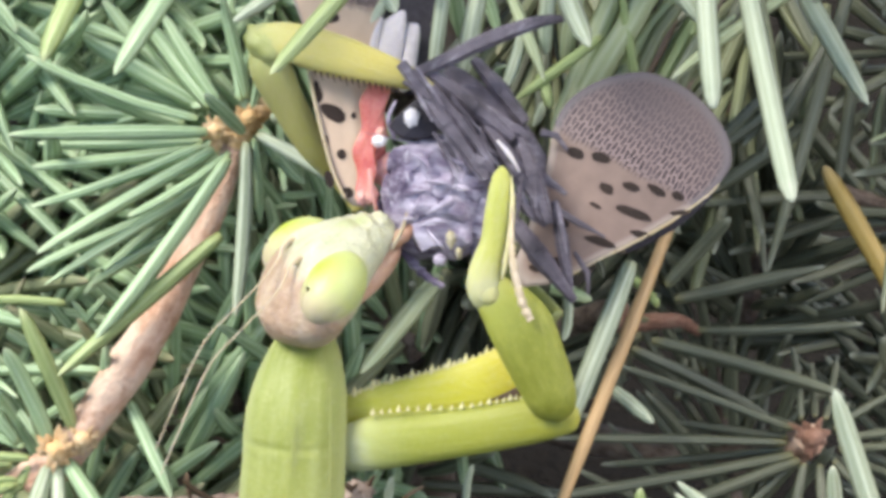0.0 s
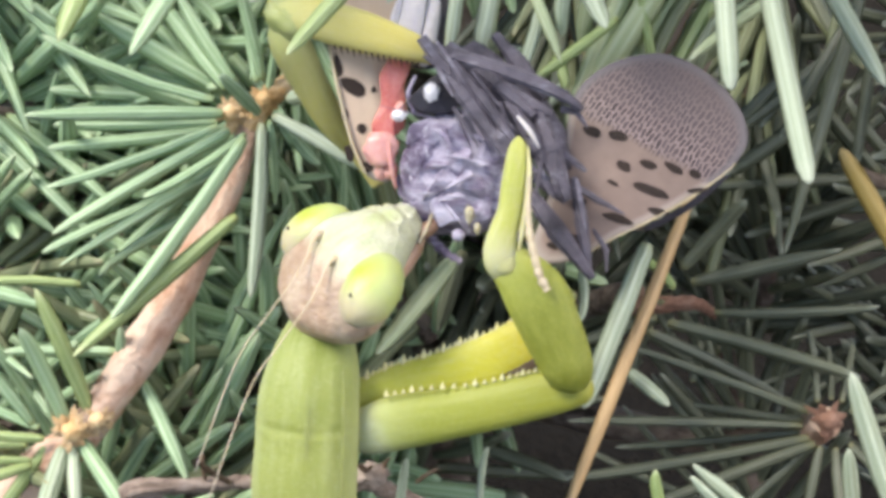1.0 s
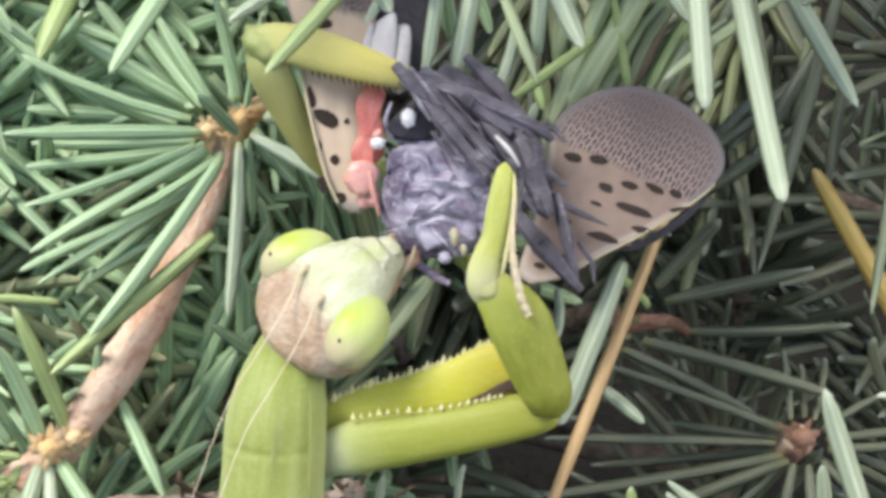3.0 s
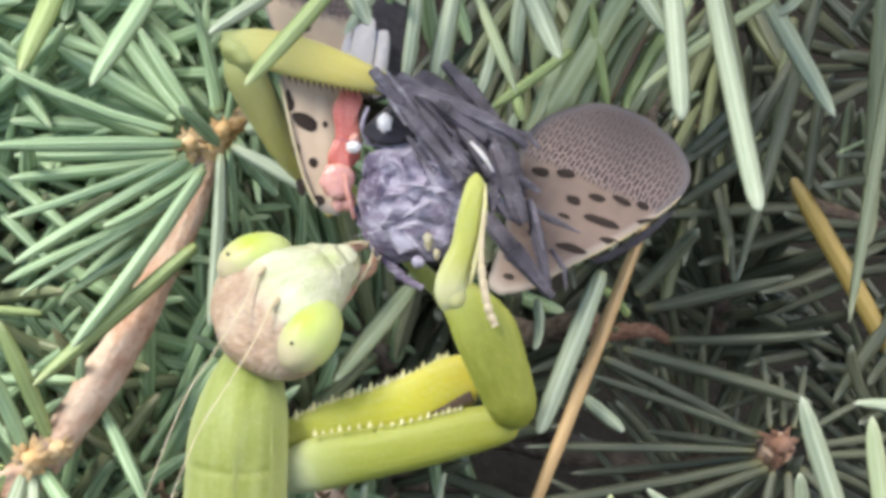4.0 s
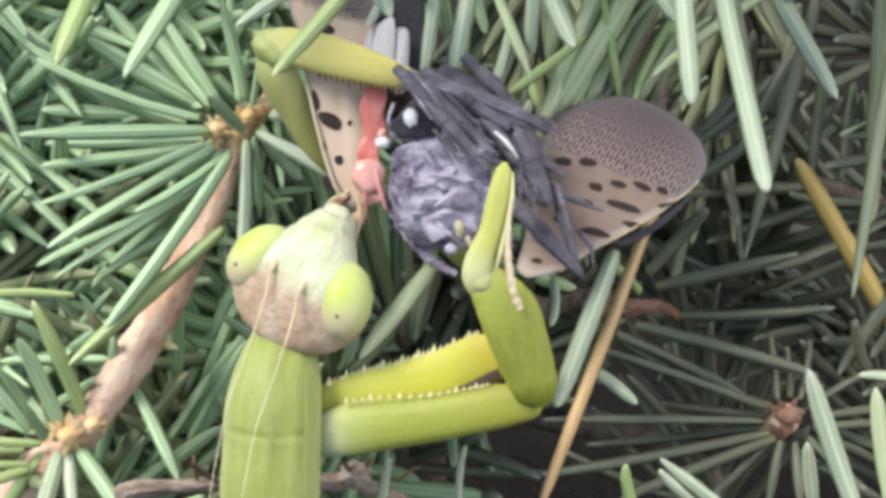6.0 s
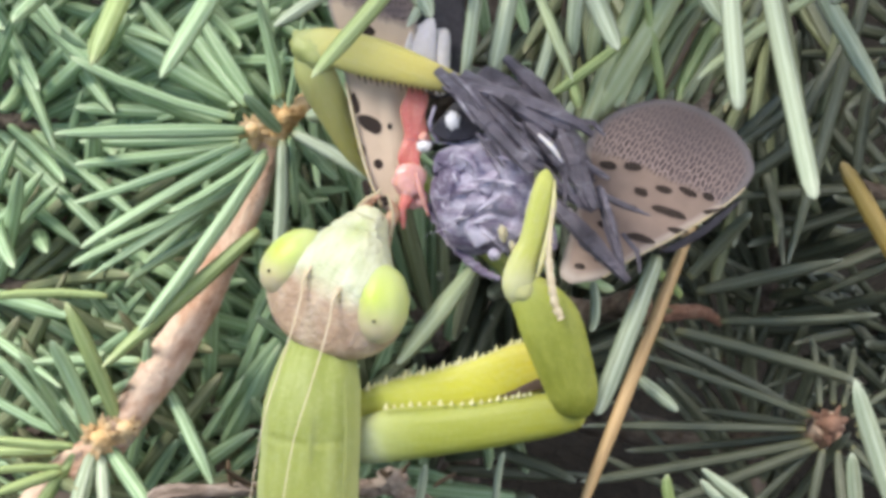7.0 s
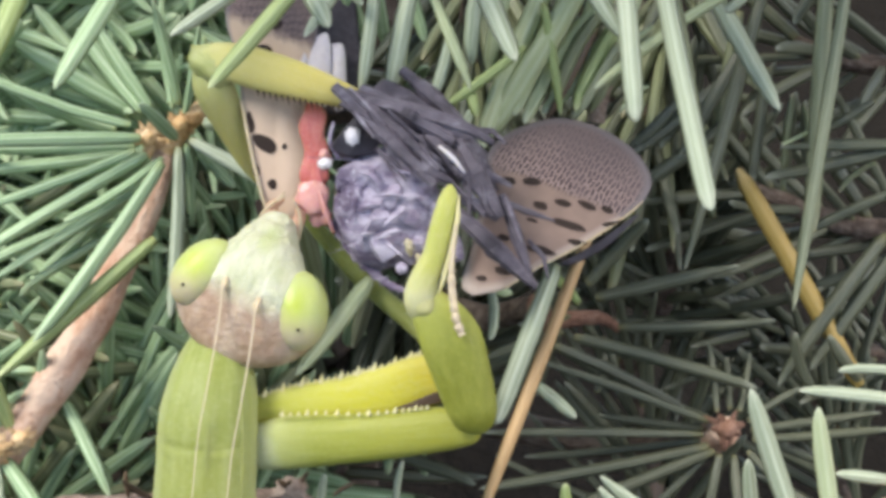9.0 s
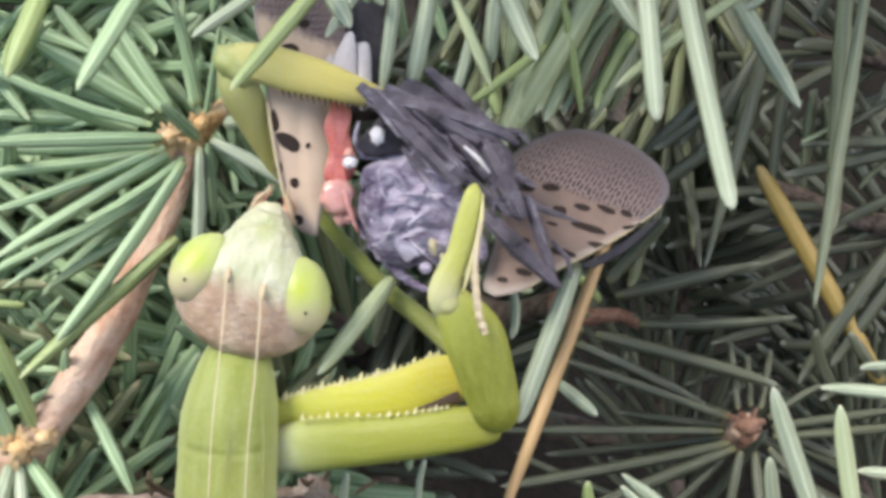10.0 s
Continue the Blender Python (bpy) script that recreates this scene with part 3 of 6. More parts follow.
def build_spruce():
    # the soil below the bush
    bm = bmesh.new()
    bmesh.ops.create_grid(bm, x_segments=60, y_segments=60, size=0.5)
    for v in bm.verts:
        v.co.z = 0.006 * noise.fractal(v.co * 40, 0.7, 2.0, 4)
    far = bmesh.ops.create_grid(bm, x_segments=2, y_segments=2, size=60)
    for v in far["verts"]:
        v.co.z = -0.012
    mesh = bpy.data.meshes.new("ground")
    bm.to_mesh(mesh)
    bm.free()
    mesh.materials.append(SOIL)
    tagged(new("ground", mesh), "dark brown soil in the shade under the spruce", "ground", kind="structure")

    # the branch that carries the twigs, rising from the soil behind them
    branch = thing("spruce_branch", "brown-grey woody spruce branch rising from the soil", "branch")
    stem(branch, [((2, -118, -85), 5.5), ((0, -60, -50), 4.8), ((-2, -20, -40), 4.2), ((0, 15, -38), 3.4), ((4, 50, -40), 2.4)], BARK_OLD)
    for a, b, c in (((-2, -30, -42), (-20, -26, -30), (-34, -20, -12)), ((0, -10, -39), (18, -14, -30), (22.6, -11.4, -9)),
                    ((0, 12, -38), (-10, 24, -20), (-14, 24, 4)), ((1, 25, -38), (16, 27, -18), (20, 24, 4)), ((0, -35, -43), (10, -32, -25), (24, -24, 4)),
                    ((0, 0, -38), (8, -4, -24), (12, -3, -13)), ((-1, -25, -41), (-6, -24, -22), (-9, -18.5, -6))):
        stem(branch, [(a, 1.7), (b, 1.05), (c, 0.75)], BARK_OLD, "side_branch")

    # the twig with the two whorls and the pink-brown shoot between them
    tw = spruce_twig("blue-green spruce twig with pinkish bark and orange buds")
    stem(tw, [((-31.72, -22.81, -9), 1.5), ((-25.15, -14.49, -9), 1.4), ((-21.51, -11.25, -8), 1.15), ((-17.93, -6.33, -7), 1.3), ((-15.35, -1.86, -7), 1.08), ((-12.81, 3.31, -7.5), 0.85), ((-11.45, 7.48, -7.8), 0.8)], BARK_PINK)
    stem(tw, [((-11.61, 7.06, -7.6), 0.75), ((-10.64, 8.42, -7.2), 0.7), ((-9.17, 9.72, -7.4), 0.62), ((-8.02, 10.66, -8.5), 0.5)], BUD, "side_shoot")
    bud(tw, (-12.65, 7.77, -6.6), 0.9, BUD, 20)
    bud(tw, (-10.6, 8.63, -6.6), 0.85, BUD, 22)
    bud(tw, (-22.08, -11.22, -6.3), 1.1, BUD, 20)
    bud(tw, (-20.52, -10.57, -6.5), 0.85, BUD)
    needle(tw, (-13.66, 8.59, -6.5), (-23.62, 11.99, -5), 0.92, "blue")
    needle(tw, (-13.01, 7.74, -6), (-24.44, 7.49, -4), 0.98, "blue")
    needle(tw, (-13.44, 7.03, -7), (-23.86, 3.25, -8), 0.80, "blue")
    needle(tw, (-12.59, 6.82, -7), (-23.35, 0.57, -7), 0.87, "blue")
    needle(tw, (-11.8, 6.58, -7), (-17.53, 2.55, -5), 0.79, "blue")
    needle(tw, (-11.72, 6.2, -6), (-19.03, -4.54, -3), 1.24, "blue")
    needle(tw, (-12.13, 1.59, -5.5), (-21.43, -6.66, -3.5), 1.04, "lime")
    needle(tw, (-10.77, 7.17, -7), (-11.12, -3.23, -5), 1.12, "pale")
    needle(tw, (-10.29, 7.45, -7), (-10.09, 2.27, -9), 0.74, "blue")
    needle(tw, (-10.05, 7.6, -6.5), (-3.84, 4.02, -4), 1.12, "pale")
    needle(tw, (-10.9, 7.74, -6), (-12.38, 9.4, 0), 0.84, "blue")
    needle(tw, (-10.42, 9, -7), (-9.2, 14.44, -4), 0.72, "blue")
    needle(tw, (-10.84, 9.93, -8), (-12.24, 16.28, -6), 0.80, "blue")
    needle(tw, (-11.18, 9.75, -8), (-12.04, 16.99, -9), 0.74, "blue")
    needle(tw, (-9.09, 8.6, -6), (-7.25, 8.77, -3), 1.11, "pale")
    needle(tw, (-12.58, 9.64, -9), (-16.34, 15.33, -10), 1.02, "blue")
    needle(tw, (-13.11, 9.46, -9), (-17.64, 15.18, -12), 1.17, "blue")
    needle(tw, (-13.72, 9.52, -10), (-21.75, 14.25, -10), 1.37, "blue")
    needle(tw, (-14.01, 9.34, -10), (-20.45, 16.54, -13), 1.18, "blue")
    needle(tw, (-14.85, 8.41, -9), (-20.6, 10.52, -7), 1.14, "blue")
    needle(tw, (-15.31, 7.93, -10), (-19.25, 10.32, -9), 0.95, "blue")
    needle(tw, (-13.63, 7.36, -9), (-23.86, 7.28, -10), 0.89, "blue")
    needle(tw, (-13.98, 6.9, -9), (-24.04, 5.77, -9), 0.88, "blue")
    needle(tw, (-13.46, 6.83, -9), (-21.79, 4.22, -10), 0.82, "blue")
    needle(tw, (-14.88, 9.04, -11), (-24.57, 9.62, -12), 1.04, "blue")
    needle(tw, (-12.59, 5.78, -9), (-21.11, -1.95, -10), 0.89, "blue")
    needle(tw, (-13.12, 4.73, -9), (-23.19, -1.35, -8), 0.88, "blue")
    needle(tw, (-13.64, 4.03, -9), (-24.4, -0.51, -9), 0.81, "blue")
    needle(tw, (-14.22, 2.28, -9.5), (-20.6, -1.39, -9), 0.75, "blue")
    needle(tw, (-9.73, 7.49, -8), (-7.53, 4.73, -9), 0.81, "blue")
    needle(tw, (-9.91, 7.49, -8), (-8.75, 5.78, -9), 0.88, "blue")
    needle(tw, (-12.24, 7.88, -9), (-16.08, 4.73, -9), 0.81, "blue")
    needle(tw, (-11.54, 9.99, -9), (-10.59, 13.05, -8), 0.61, "blue")
    needle(tw, (-9.08, 13.9, -6), (-9.56, 9.58, -8), 0.67, "blue")
    needle(tw, (-22.48, -10.88, -7), (-24.39, -4.78, -3), 1.05, "blue")
    needle(tw, (-21.07, -10.08, -7), (-23.43, -2.69, -3), 1.05, "lime")
    needle(tw, (-24.7, -10.97, -8), (-28.46, -5.89, -6), 1.00, "blue")
    needle(tw, (-23.81, -11.75, -7), (-29.18, -11.14, -6), 0.86, "lime")
    needle(tw, (-24.59, -13.08, -7), (-28.95, -13.07, -5), 0.73, "lime")
    needle(tw, (-24.59, -13.33, -7), (-28.38, -14.42, -4), 0.72, "lime")
    needle(tw, (-22.59, -12.28, -7), (-23.15, -16.08, -3), 1.18, "pale")
    needle(tw, (-21.54, -11.94, -7), (-17.83, -16.1, -3), 1.18, "blue")
    needle(tw, (-22.06, -12.29, -7), (-21.53, -16.38, -5), 0.99, "pale")
    needle(tw, (-18.08, -8.34, -8), (-14.9, -13.99, -5), 1.06, "blue")
    needle(tw, (-24.35, -11.15, -8), (-29.99, -8.3, -8), 0.88, "blue")
    needle(tw, (-25.06, -12.21, -8), (-30.71, -12.18, -8), 0.81, "lime")
    needle(tw, (-21.84, -2.49, -8), (-29.73, -2.4, -7), 0.80, "lime")
    needle(tw, (-23.65, -12.21, -8), (-26.77, -16.85, -6), 0.87, "lime")
    needle(tw, (-18.1, -5.21, -9), (-21.47, -8.56, -11), 0.82, "blue")
    needle(tw, (-19.89, -6.63, -9), (-26.87, -6.66, -10), 0.82, "blue")
    # whorls of other twigs behind, left
    tw = spruce_twig("blue-green spruce twig crowded behind the buds")
    shoot(tw, (-29.4, 1.5, -20), (-18.1, 4.9, -17), 40, 13, 1.05, ["blue"], bark=BARK_OLD, lean=52, press=0.4)
    shoot(tw, (-30.7, 13, -21), (-17.4, 13.1, -17), 40, 13, 1.05, ["blue"], bark=BARK_OLD, lean=52, press=0.4)
    shoot(tw, (-29.5, -6.8, -20), (-20.1, -3.7, -18), 40, 13, 1.05, ["blue", "blue", "olive"], bark=BARK_OLD, lean=52, press=0.4)
    shoot(tw, (-9.1, -18.6, -21), (-14.4, -6.7, -17), 40, 13, 1.1, ["blue", "blue", "olive"], bark=BARK_OLD, lean=52, press=0.35)
    shoot(tw, (-15.8, -19.8, -19), (-16.6, -8.9, -16), 40, 13, 1.1, ["blue", "blue", "olive"], bark=BARK_OLD, lean=52, press=0.35)
    shoot(tw, (-5.2, -11.8, -22), (-12.3, -3.8, -18), 40, 13, 1.1, ["blue", "blue", "olive"], bark=BARK_OLD, lean=52, press=0.35)
    shoot(tw, (-0.5, -6.3, -22), (-8.9, 1.5, -19), 40, 13, 1.1, ["blue", "blue", "olive"], bark=BARK_OLD, lean=52, press=0.35)
    shoot(tw, (-13.9, 24.4, -24), (-8.9, 11.4, -19), 57, 12.1, 0.90, ["blue"], bark=BARK_OLD, lean=48)
    shoot(tw, (-21.4, 24.7, -22), (-17.1, 15.1, -18), 40, 13, 1.05, ["blue"], bark=BARK_OLD, lean=52, press=0.4)
    shoot(tw, (-35.6, 7.9, -18), (-26.4, 8.6, -16), 40, 13, 1.05, ["blue"], bark=BARK_OLD, lean=52, press=0.4)
    shoot(tw, (-36.4, -3.7, -18), (-27.9, -2.1, -16), 40, 13, 1.05, ["blue", "blue", "olive"], bark=BARK_OLD, lean=52, press=0.4)
    shoot(tw, (-35.7, -14.9, -18), (-26.5, -11, -16), 40, 13, 1.05, ["blue", "blue", "olive"], bark=BARK_OLD, lean=52, press=0.4)
    shoot(tw, (-33.7, 19.5, -18), (-26.4, 17, -16), 40, 13, 1.05, ["blue"], bark=BARK_OLD, lean=52, press=0.4)
    shoot(tw, (-23.2, -23.3, -18), (-21.9, -14.6, -15), 40, 13, 1.05, ["blue", "blue", "olive"], bark=BARK_OLD, lean=52, press=0.4)
    # the dim whorl that faces the camera
    tw = spruce_twig("shaded green spruce twig with a reddish-brown bud")
    stem(tw, [((22.6, -11.4, -9), 1.0), ((22.99, -10.57, -6), 0.9)], BARK_PINK)
    bud(tw, (22.77, -10.4, -5), 1.1, BUD_SHADED, 11)
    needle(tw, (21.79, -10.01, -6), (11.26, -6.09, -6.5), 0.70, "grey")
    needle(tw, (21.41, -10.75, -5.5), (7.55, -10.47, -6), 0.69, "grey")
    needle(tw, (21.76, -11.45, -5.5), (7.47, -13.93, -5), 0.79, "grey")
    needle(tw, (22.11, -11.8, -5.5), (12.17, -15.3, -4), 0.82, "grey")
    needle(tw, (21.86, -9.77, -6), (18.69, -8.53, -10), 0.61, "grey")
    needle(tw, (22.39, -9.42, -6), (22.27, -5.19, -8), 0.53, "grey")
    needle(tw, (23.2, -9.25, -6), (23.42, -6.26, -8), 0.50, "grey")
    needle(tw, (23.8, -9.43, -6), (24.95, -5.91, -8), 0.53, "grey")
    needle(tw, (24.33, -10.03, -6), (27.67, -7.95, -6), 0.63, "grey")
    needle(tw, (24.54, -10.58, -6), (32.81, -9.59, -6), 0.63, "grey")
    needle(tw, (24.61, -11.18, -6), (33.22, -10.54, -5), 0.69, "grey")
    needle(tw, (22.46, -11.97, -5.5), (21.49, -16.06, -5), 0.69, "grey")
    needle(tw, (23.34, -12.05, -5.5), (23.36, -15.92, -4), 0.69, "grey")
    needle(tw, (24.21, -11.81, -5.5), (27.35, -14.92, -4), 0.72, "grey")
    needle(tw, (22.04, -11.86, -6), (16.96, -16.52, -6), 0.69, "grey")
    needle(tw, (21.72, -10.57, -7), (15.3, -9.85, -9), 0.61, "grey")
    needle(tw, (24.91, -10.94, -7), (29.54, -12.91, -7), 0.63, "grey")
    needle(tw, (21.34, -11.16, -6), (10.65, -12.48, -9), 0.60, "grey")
    # the second dim shoot, seen side on
    tw = spruce_twig("shaded spruce twig with brown bark and long needles")
    stem(tw, [((12, -3, -13), 0.8), ((12.08, -3.78, -9), 0.65), ((15.22, -3.59, -8.5), 0.45), ((16.73, -4.34, -9), 0.3)], BUD_SHADED)
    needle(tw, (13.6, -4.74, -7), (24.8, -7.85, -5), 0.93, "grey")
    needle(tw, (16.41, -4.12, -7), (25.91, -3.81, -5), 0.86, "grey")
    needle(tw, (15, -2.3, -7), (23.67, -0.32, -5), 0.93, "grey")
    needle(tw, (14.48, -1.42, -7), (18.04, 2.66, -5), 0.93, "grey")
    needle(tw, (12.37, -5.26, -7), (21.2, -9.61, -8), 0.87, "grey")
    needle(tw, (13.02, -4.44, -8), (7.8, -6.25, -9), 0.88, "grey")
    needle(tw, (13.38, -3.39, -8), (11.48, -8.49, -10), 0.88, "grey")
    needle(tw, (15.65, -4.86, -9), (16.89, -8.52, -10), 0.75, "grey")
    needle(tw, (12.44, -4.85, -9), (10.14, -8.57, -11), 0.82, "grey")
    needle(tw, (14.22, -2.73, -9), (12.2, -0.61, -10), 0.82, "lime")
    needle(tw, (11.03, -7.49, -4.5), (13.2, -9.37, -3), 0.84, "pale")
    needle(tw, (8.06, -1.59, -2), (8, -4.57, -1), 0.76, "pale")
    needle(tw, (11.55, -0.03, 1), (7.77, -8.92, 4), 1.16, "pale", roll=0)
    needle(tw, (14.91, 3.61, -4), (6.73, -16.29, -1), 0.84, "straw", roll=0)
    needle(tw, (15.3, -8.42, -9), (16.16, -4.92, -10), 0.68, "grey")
    # sage in place of pale: lighter paint offsets shade from head and prey
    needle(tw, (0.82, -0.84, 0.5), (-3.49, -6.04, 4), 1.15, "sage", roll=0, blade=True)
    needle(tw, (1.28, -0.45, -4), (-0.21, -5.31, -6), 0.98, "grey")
    # needles that hang in from above
    tw = spruce_twig("pale spruce twig whose needles hang down")
    stem(tw, [((20, 24, 4), 1.0), ((20.31, 22.41, 3), 1.1), ((10.66, 20.41, 3), 1.1), ((3.1, 19.71, 1), 1.0), ((-2.07, 19.83, 2), 0.8)], BARK_PINK)
    needle(tw, (14.34, 16.72, 9), (14.71, 7.74, 11), 1.13, "pale", roll=0)
    needle(tw, (16.38, 16.13, 9), (18.66, 2.94, 11), 1.19, "pale", roll=0)
    needle(tw, (17.27, 15.66, 8), (18.77, 5.26, 9), 0.63, "olive", roll=0)
    needle(tw, (21.43, 17.25, -4), (25.72, 9.05, -3), 1.23, "pale", roll=0, blade=True)
    needle(tw, (6.42, 17.09, 6), (8.66, 11.09, 8), 1.29, "pale", roll=0, blade=True)
    needle(tw, (12.33, 16.51, 6), (14.42, 12.54, 8), 1.11, "pale", roll=0, blade=True)
    needle(tw, (22, 15.89, 2), (13.34, 10.03, 4), 0.85, "sage")
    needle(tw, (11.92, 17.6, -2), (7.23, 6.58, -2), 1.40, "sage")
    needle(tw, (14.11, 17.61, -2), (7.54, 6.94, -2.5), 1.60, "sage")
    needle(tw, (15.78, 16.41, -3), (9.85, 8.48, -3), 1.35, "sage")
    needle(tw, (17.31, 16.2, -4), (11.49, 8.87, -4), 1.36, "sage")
    needle(tw, (16.11, 14.84, -4), (13.06, 9.12, -3), 0.97, "lime")
    needle(tw, (18.17, 13.93, -5), (14.86, 10.21, -6), 0.92, "olive")
    needle(tw, (11.93, 14.42, -2.2), (9.45, 8.76, -2.2), 0.90, "sage")
    needle(tw, (14.71, 14.83, -2.8), (12.00, 10.10, -3.0), 1.15, "olive")
    needle(tw, (15.98, 14.56, -3.4), (13.14, 9.36, -3.2), 1.00, "lime")
    needle(tw, (13.50, 15.48, -2.6), (11.11, 11.42, -2.6), 0.90, "lime")
    needle(tw, (15.91, 12.93, -4.2), (14.37, 9.00, -4.4), 1.10, "olive")
    needle(tw, (11.55, 12.52, -1.8), (10.53, 11.18, -1.8), 0.60, "sage")
    needle(tw, (17.80, 14.06, -1.5), (15.81, 12.60, -1.0), 0.35, "sage")
    needle(tw, (18.16, 10.81, -5.5), (16.31, 9.28, -6.0), 0.50, "sage")
    needle(tw, (24.09, 11.69, -8.0), (17.67, 6.77, -8.5), 1.00, "grey")
    needle(tw, (23.63, 8.69, -8.5), (17.36, 4.11, -9.0), 1.05, "grey")
    needle(tw, (26.86, 4.33, -7.0), (27.36, 10.48, -6.5), 0.60, "olive")
    needle(tw, (28.32, 7.33, -7.0), (28.14, 9.77, -6.5), 0.40, "olive")
    needle(tw, (29.09, 8.35, -6.5), (26.47, 7.11, -6.0), 0.35, "sage")
    needle(tw, (32.89, 9.99, -7.5), (29.34, 7.88, -7.5), 0.60, "grey")
    needle(tw, (32.87, 6.07, -7.5), (30.40, 4.31, -7.5), 0.55, "olive")
    needle(tw, (14.6, 14.2, -3.2), (11.6, 8.6, -3.6), 0.7, "brown")
    needle(tw, (11.2, 15.4, -1.2), (12.4, 8.8, -2.6), 0.66, "lime")
    needle(tw, (15.9, 13.2, -2.6), (13.0, 8.2, -3.4), 0.8, "moss")
    needle(tw, (1.28, 16.98, 2), (0.34, 9.78, 2), 0.92, "pale")
    needle(tw, (3.48, 17.13, 1), (1.79, 9.05, 1), 1.12, "pale")
    needle(tw, (4.45, 15.97, 0), (6.76, 10.03, 1), 0.81, "sage")
    needle(tw, (6.48, 10.59, 0), (7.05, 8.57, 1), 0.75, "lime")
    needle(tw, (9.96, 12.67, 0), (4.87, 8.89, 1), 0.75, "lime")
    needle(tw, (7.31, 16.51, 1), (6.67, 11.67, 0), 1.18, "pale")
    needle(tw, (5.59, 13.37, 0), (4.51, 9.61, 0), 0.94, "pale")
    needle(tw, (6.82, 9.02, -1), (6.15, 7.65, 0), 0.63, "pale")
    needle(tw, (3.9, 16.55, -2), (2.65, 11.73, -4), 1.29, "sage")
    needle(tw, (-0.78, 17.75, 1), (-0.26, 13.54, -2), 0.75, "blue")
    needle(tw, (2.69, 17.4, -1), (4.23, 13.23, -2), 0.83, "blue")
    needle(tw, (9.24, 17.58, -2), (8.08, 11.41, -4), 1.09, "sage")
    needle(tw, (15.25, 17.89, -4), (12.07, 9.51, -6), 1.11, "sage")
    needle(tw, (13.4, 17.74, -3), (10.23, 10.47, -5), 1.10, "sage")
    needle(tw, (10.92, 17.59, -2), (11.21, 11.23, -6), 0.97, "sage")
    needle(tw, (30.36, 17.99, -4), (26.49, -3.07, -3), 0.85, "moss", roll=10)
    needle(tw, (29.24, 18.12, -5), (28.33, 1.54, -6), 1.12, "moss", roll=20)
    needle(tw, (25.88, 18.23, -6), (20.28, -0.96, -6), 0.93, "grey")
    needle(tw, (26.19, 12.14, -8), (25.05, 4.72, -8), 0.81, "grey")
    needle(tw, (24.04, 11.78, -8), (19.23, 7.23, -9), 0.95, "grey")
    needle(tw, (20.48, 10.01, -8), (16.73, 6.16, -9), 0.95, "grey")
    needle(tw, (25.11, 14.26, -8), (20.48, 6.48, -8), 0.88, "grey")
    needle(tw, (24.62, 15.78, -9), (22.83, 7.23, -9), 0.81, "olive")
    needle(tw, (30.82, 18.26, -6), (27.37, 14.87, -7), 1.13, "grey")
    needle(tw, (24.54, 17.27, -4), (22.38, 14.98, -2), 0.97, "pale")
    stem(tw, [((17.30, 16.47, -6), 0.75), ((15.42, 11.06, -6.6), 0.7), ((15.03, 8.66, -7), 0.6)], BARK_DRY, "side_shoot")
    tw = spruce_twig("yellow-green spruce twig reaching in from above")
    stem(tw, [((-14, 24, 4), 1.0), ((-7.59, 19.45, 6), 1.1), ((-15.51, 19.08, 6), 1.0), ((-22.15, 20.55, 6), 0.8)], BARK_PINK)
    needle(tw, (-17.94, 16.45, 5), (-19.97, 10.53, 8), 1.29, "lime", roll=0, blade=True)
    needle(tw, (-12.51, 16.49, 5), (-16.23, 9.79, 8), 1.18, "blue", roll=0, blade=True)
    needle(tw, (-6.11, 15.6, 5), (-10.07, 12.71, 7), 0.83, "pale", roll=0, blade=True)
    needle(tw, (-2.68, 15.84, 8), (-7.9, 9.55, 10), 0.97, "lime", roll=0, blade=True)
    needle(tw, (0.52, 17.63, 6), (-2.85, 12.56, 7), 0.76, "pale", roll=0, blade=True)
    needle(tw, (-3.67, 17.92, 6), (-1.47, 13.05, 7), 1.35, "pale", roll=0, blade=True)
    needle(tw, (-18.45, 15.94, 3), (-20.68, 11.2, 5), 1.02, "lime")
    needle(tw, (-22, 16.74, 2), (-25.36, 13.4, 3), 0.92, "blue")
    needle(tw, (-26.88, 16.94, -4), (-24.02, 13.62, -5), 0.98, "blue")
    needle(tw, (-25.39, 15, -5), (-22.48, 12.68, -6), 0.99, "blue")
    needle(tw, (-1.53, 17.79, 4), (0.35, 14.77, 3), 0.79, "pale")
    needle(tw, (-8.46, 18.44, 0), (-9.63, 14.77, -2), 0.82, "blue")
    needle(tw, (-14.87, 19.08, -4), (-12.29, 15.15, -5), 0.91, "blue")
    needle(tw, (-5.47, 18.28, 1), (-4.23, 15.49, 0), 0.93, "pale")
    tw = spruce_twig("pale spruce twig whose needles stand up from below")
    stem(tw, [((24, -24, 4), 1.0), ((23.76, -17.06, 5), 0.9), ((34.4, -13.07, 0), 0.9), ((37.45, -4.66, -4), 0.8)], BARK_PINK)
    needle(tw, (24.37, -15.15, 7), (21.14, -6.58, 9), 1.22, "pale", roll=0, blade=True)
    needle(tw, (26.41, -15.17, 7), (24.86, -7.63, 9), 1.10, "sage", roll=0, blade=True)
    needle(tw, (22.91, -15.31, 2), (22.13, -11.09, 4), 0.91, "pale", roll=0, blade=True)
    needle(tw, (32.72, -8.37, 1), (25.67, -7.36, 2), 0.93, "pale")
    needle(tw, (33.03, -6.81, 0), (28.11, -6.24, 1), 0.81, "pale")
    needle(tw, (33.15, 1.53, -6), (26.33, -7.96, -7), 1.20, "grey")
    needle(tw, (34.21, 0.83, -6), (28.46, -6.91, -7), 1.20, "grey")
    needle(tw, (31.68, -7.99, -7), (23.89, 5.73, -6.5), 1.26, "yellow", roll=0)
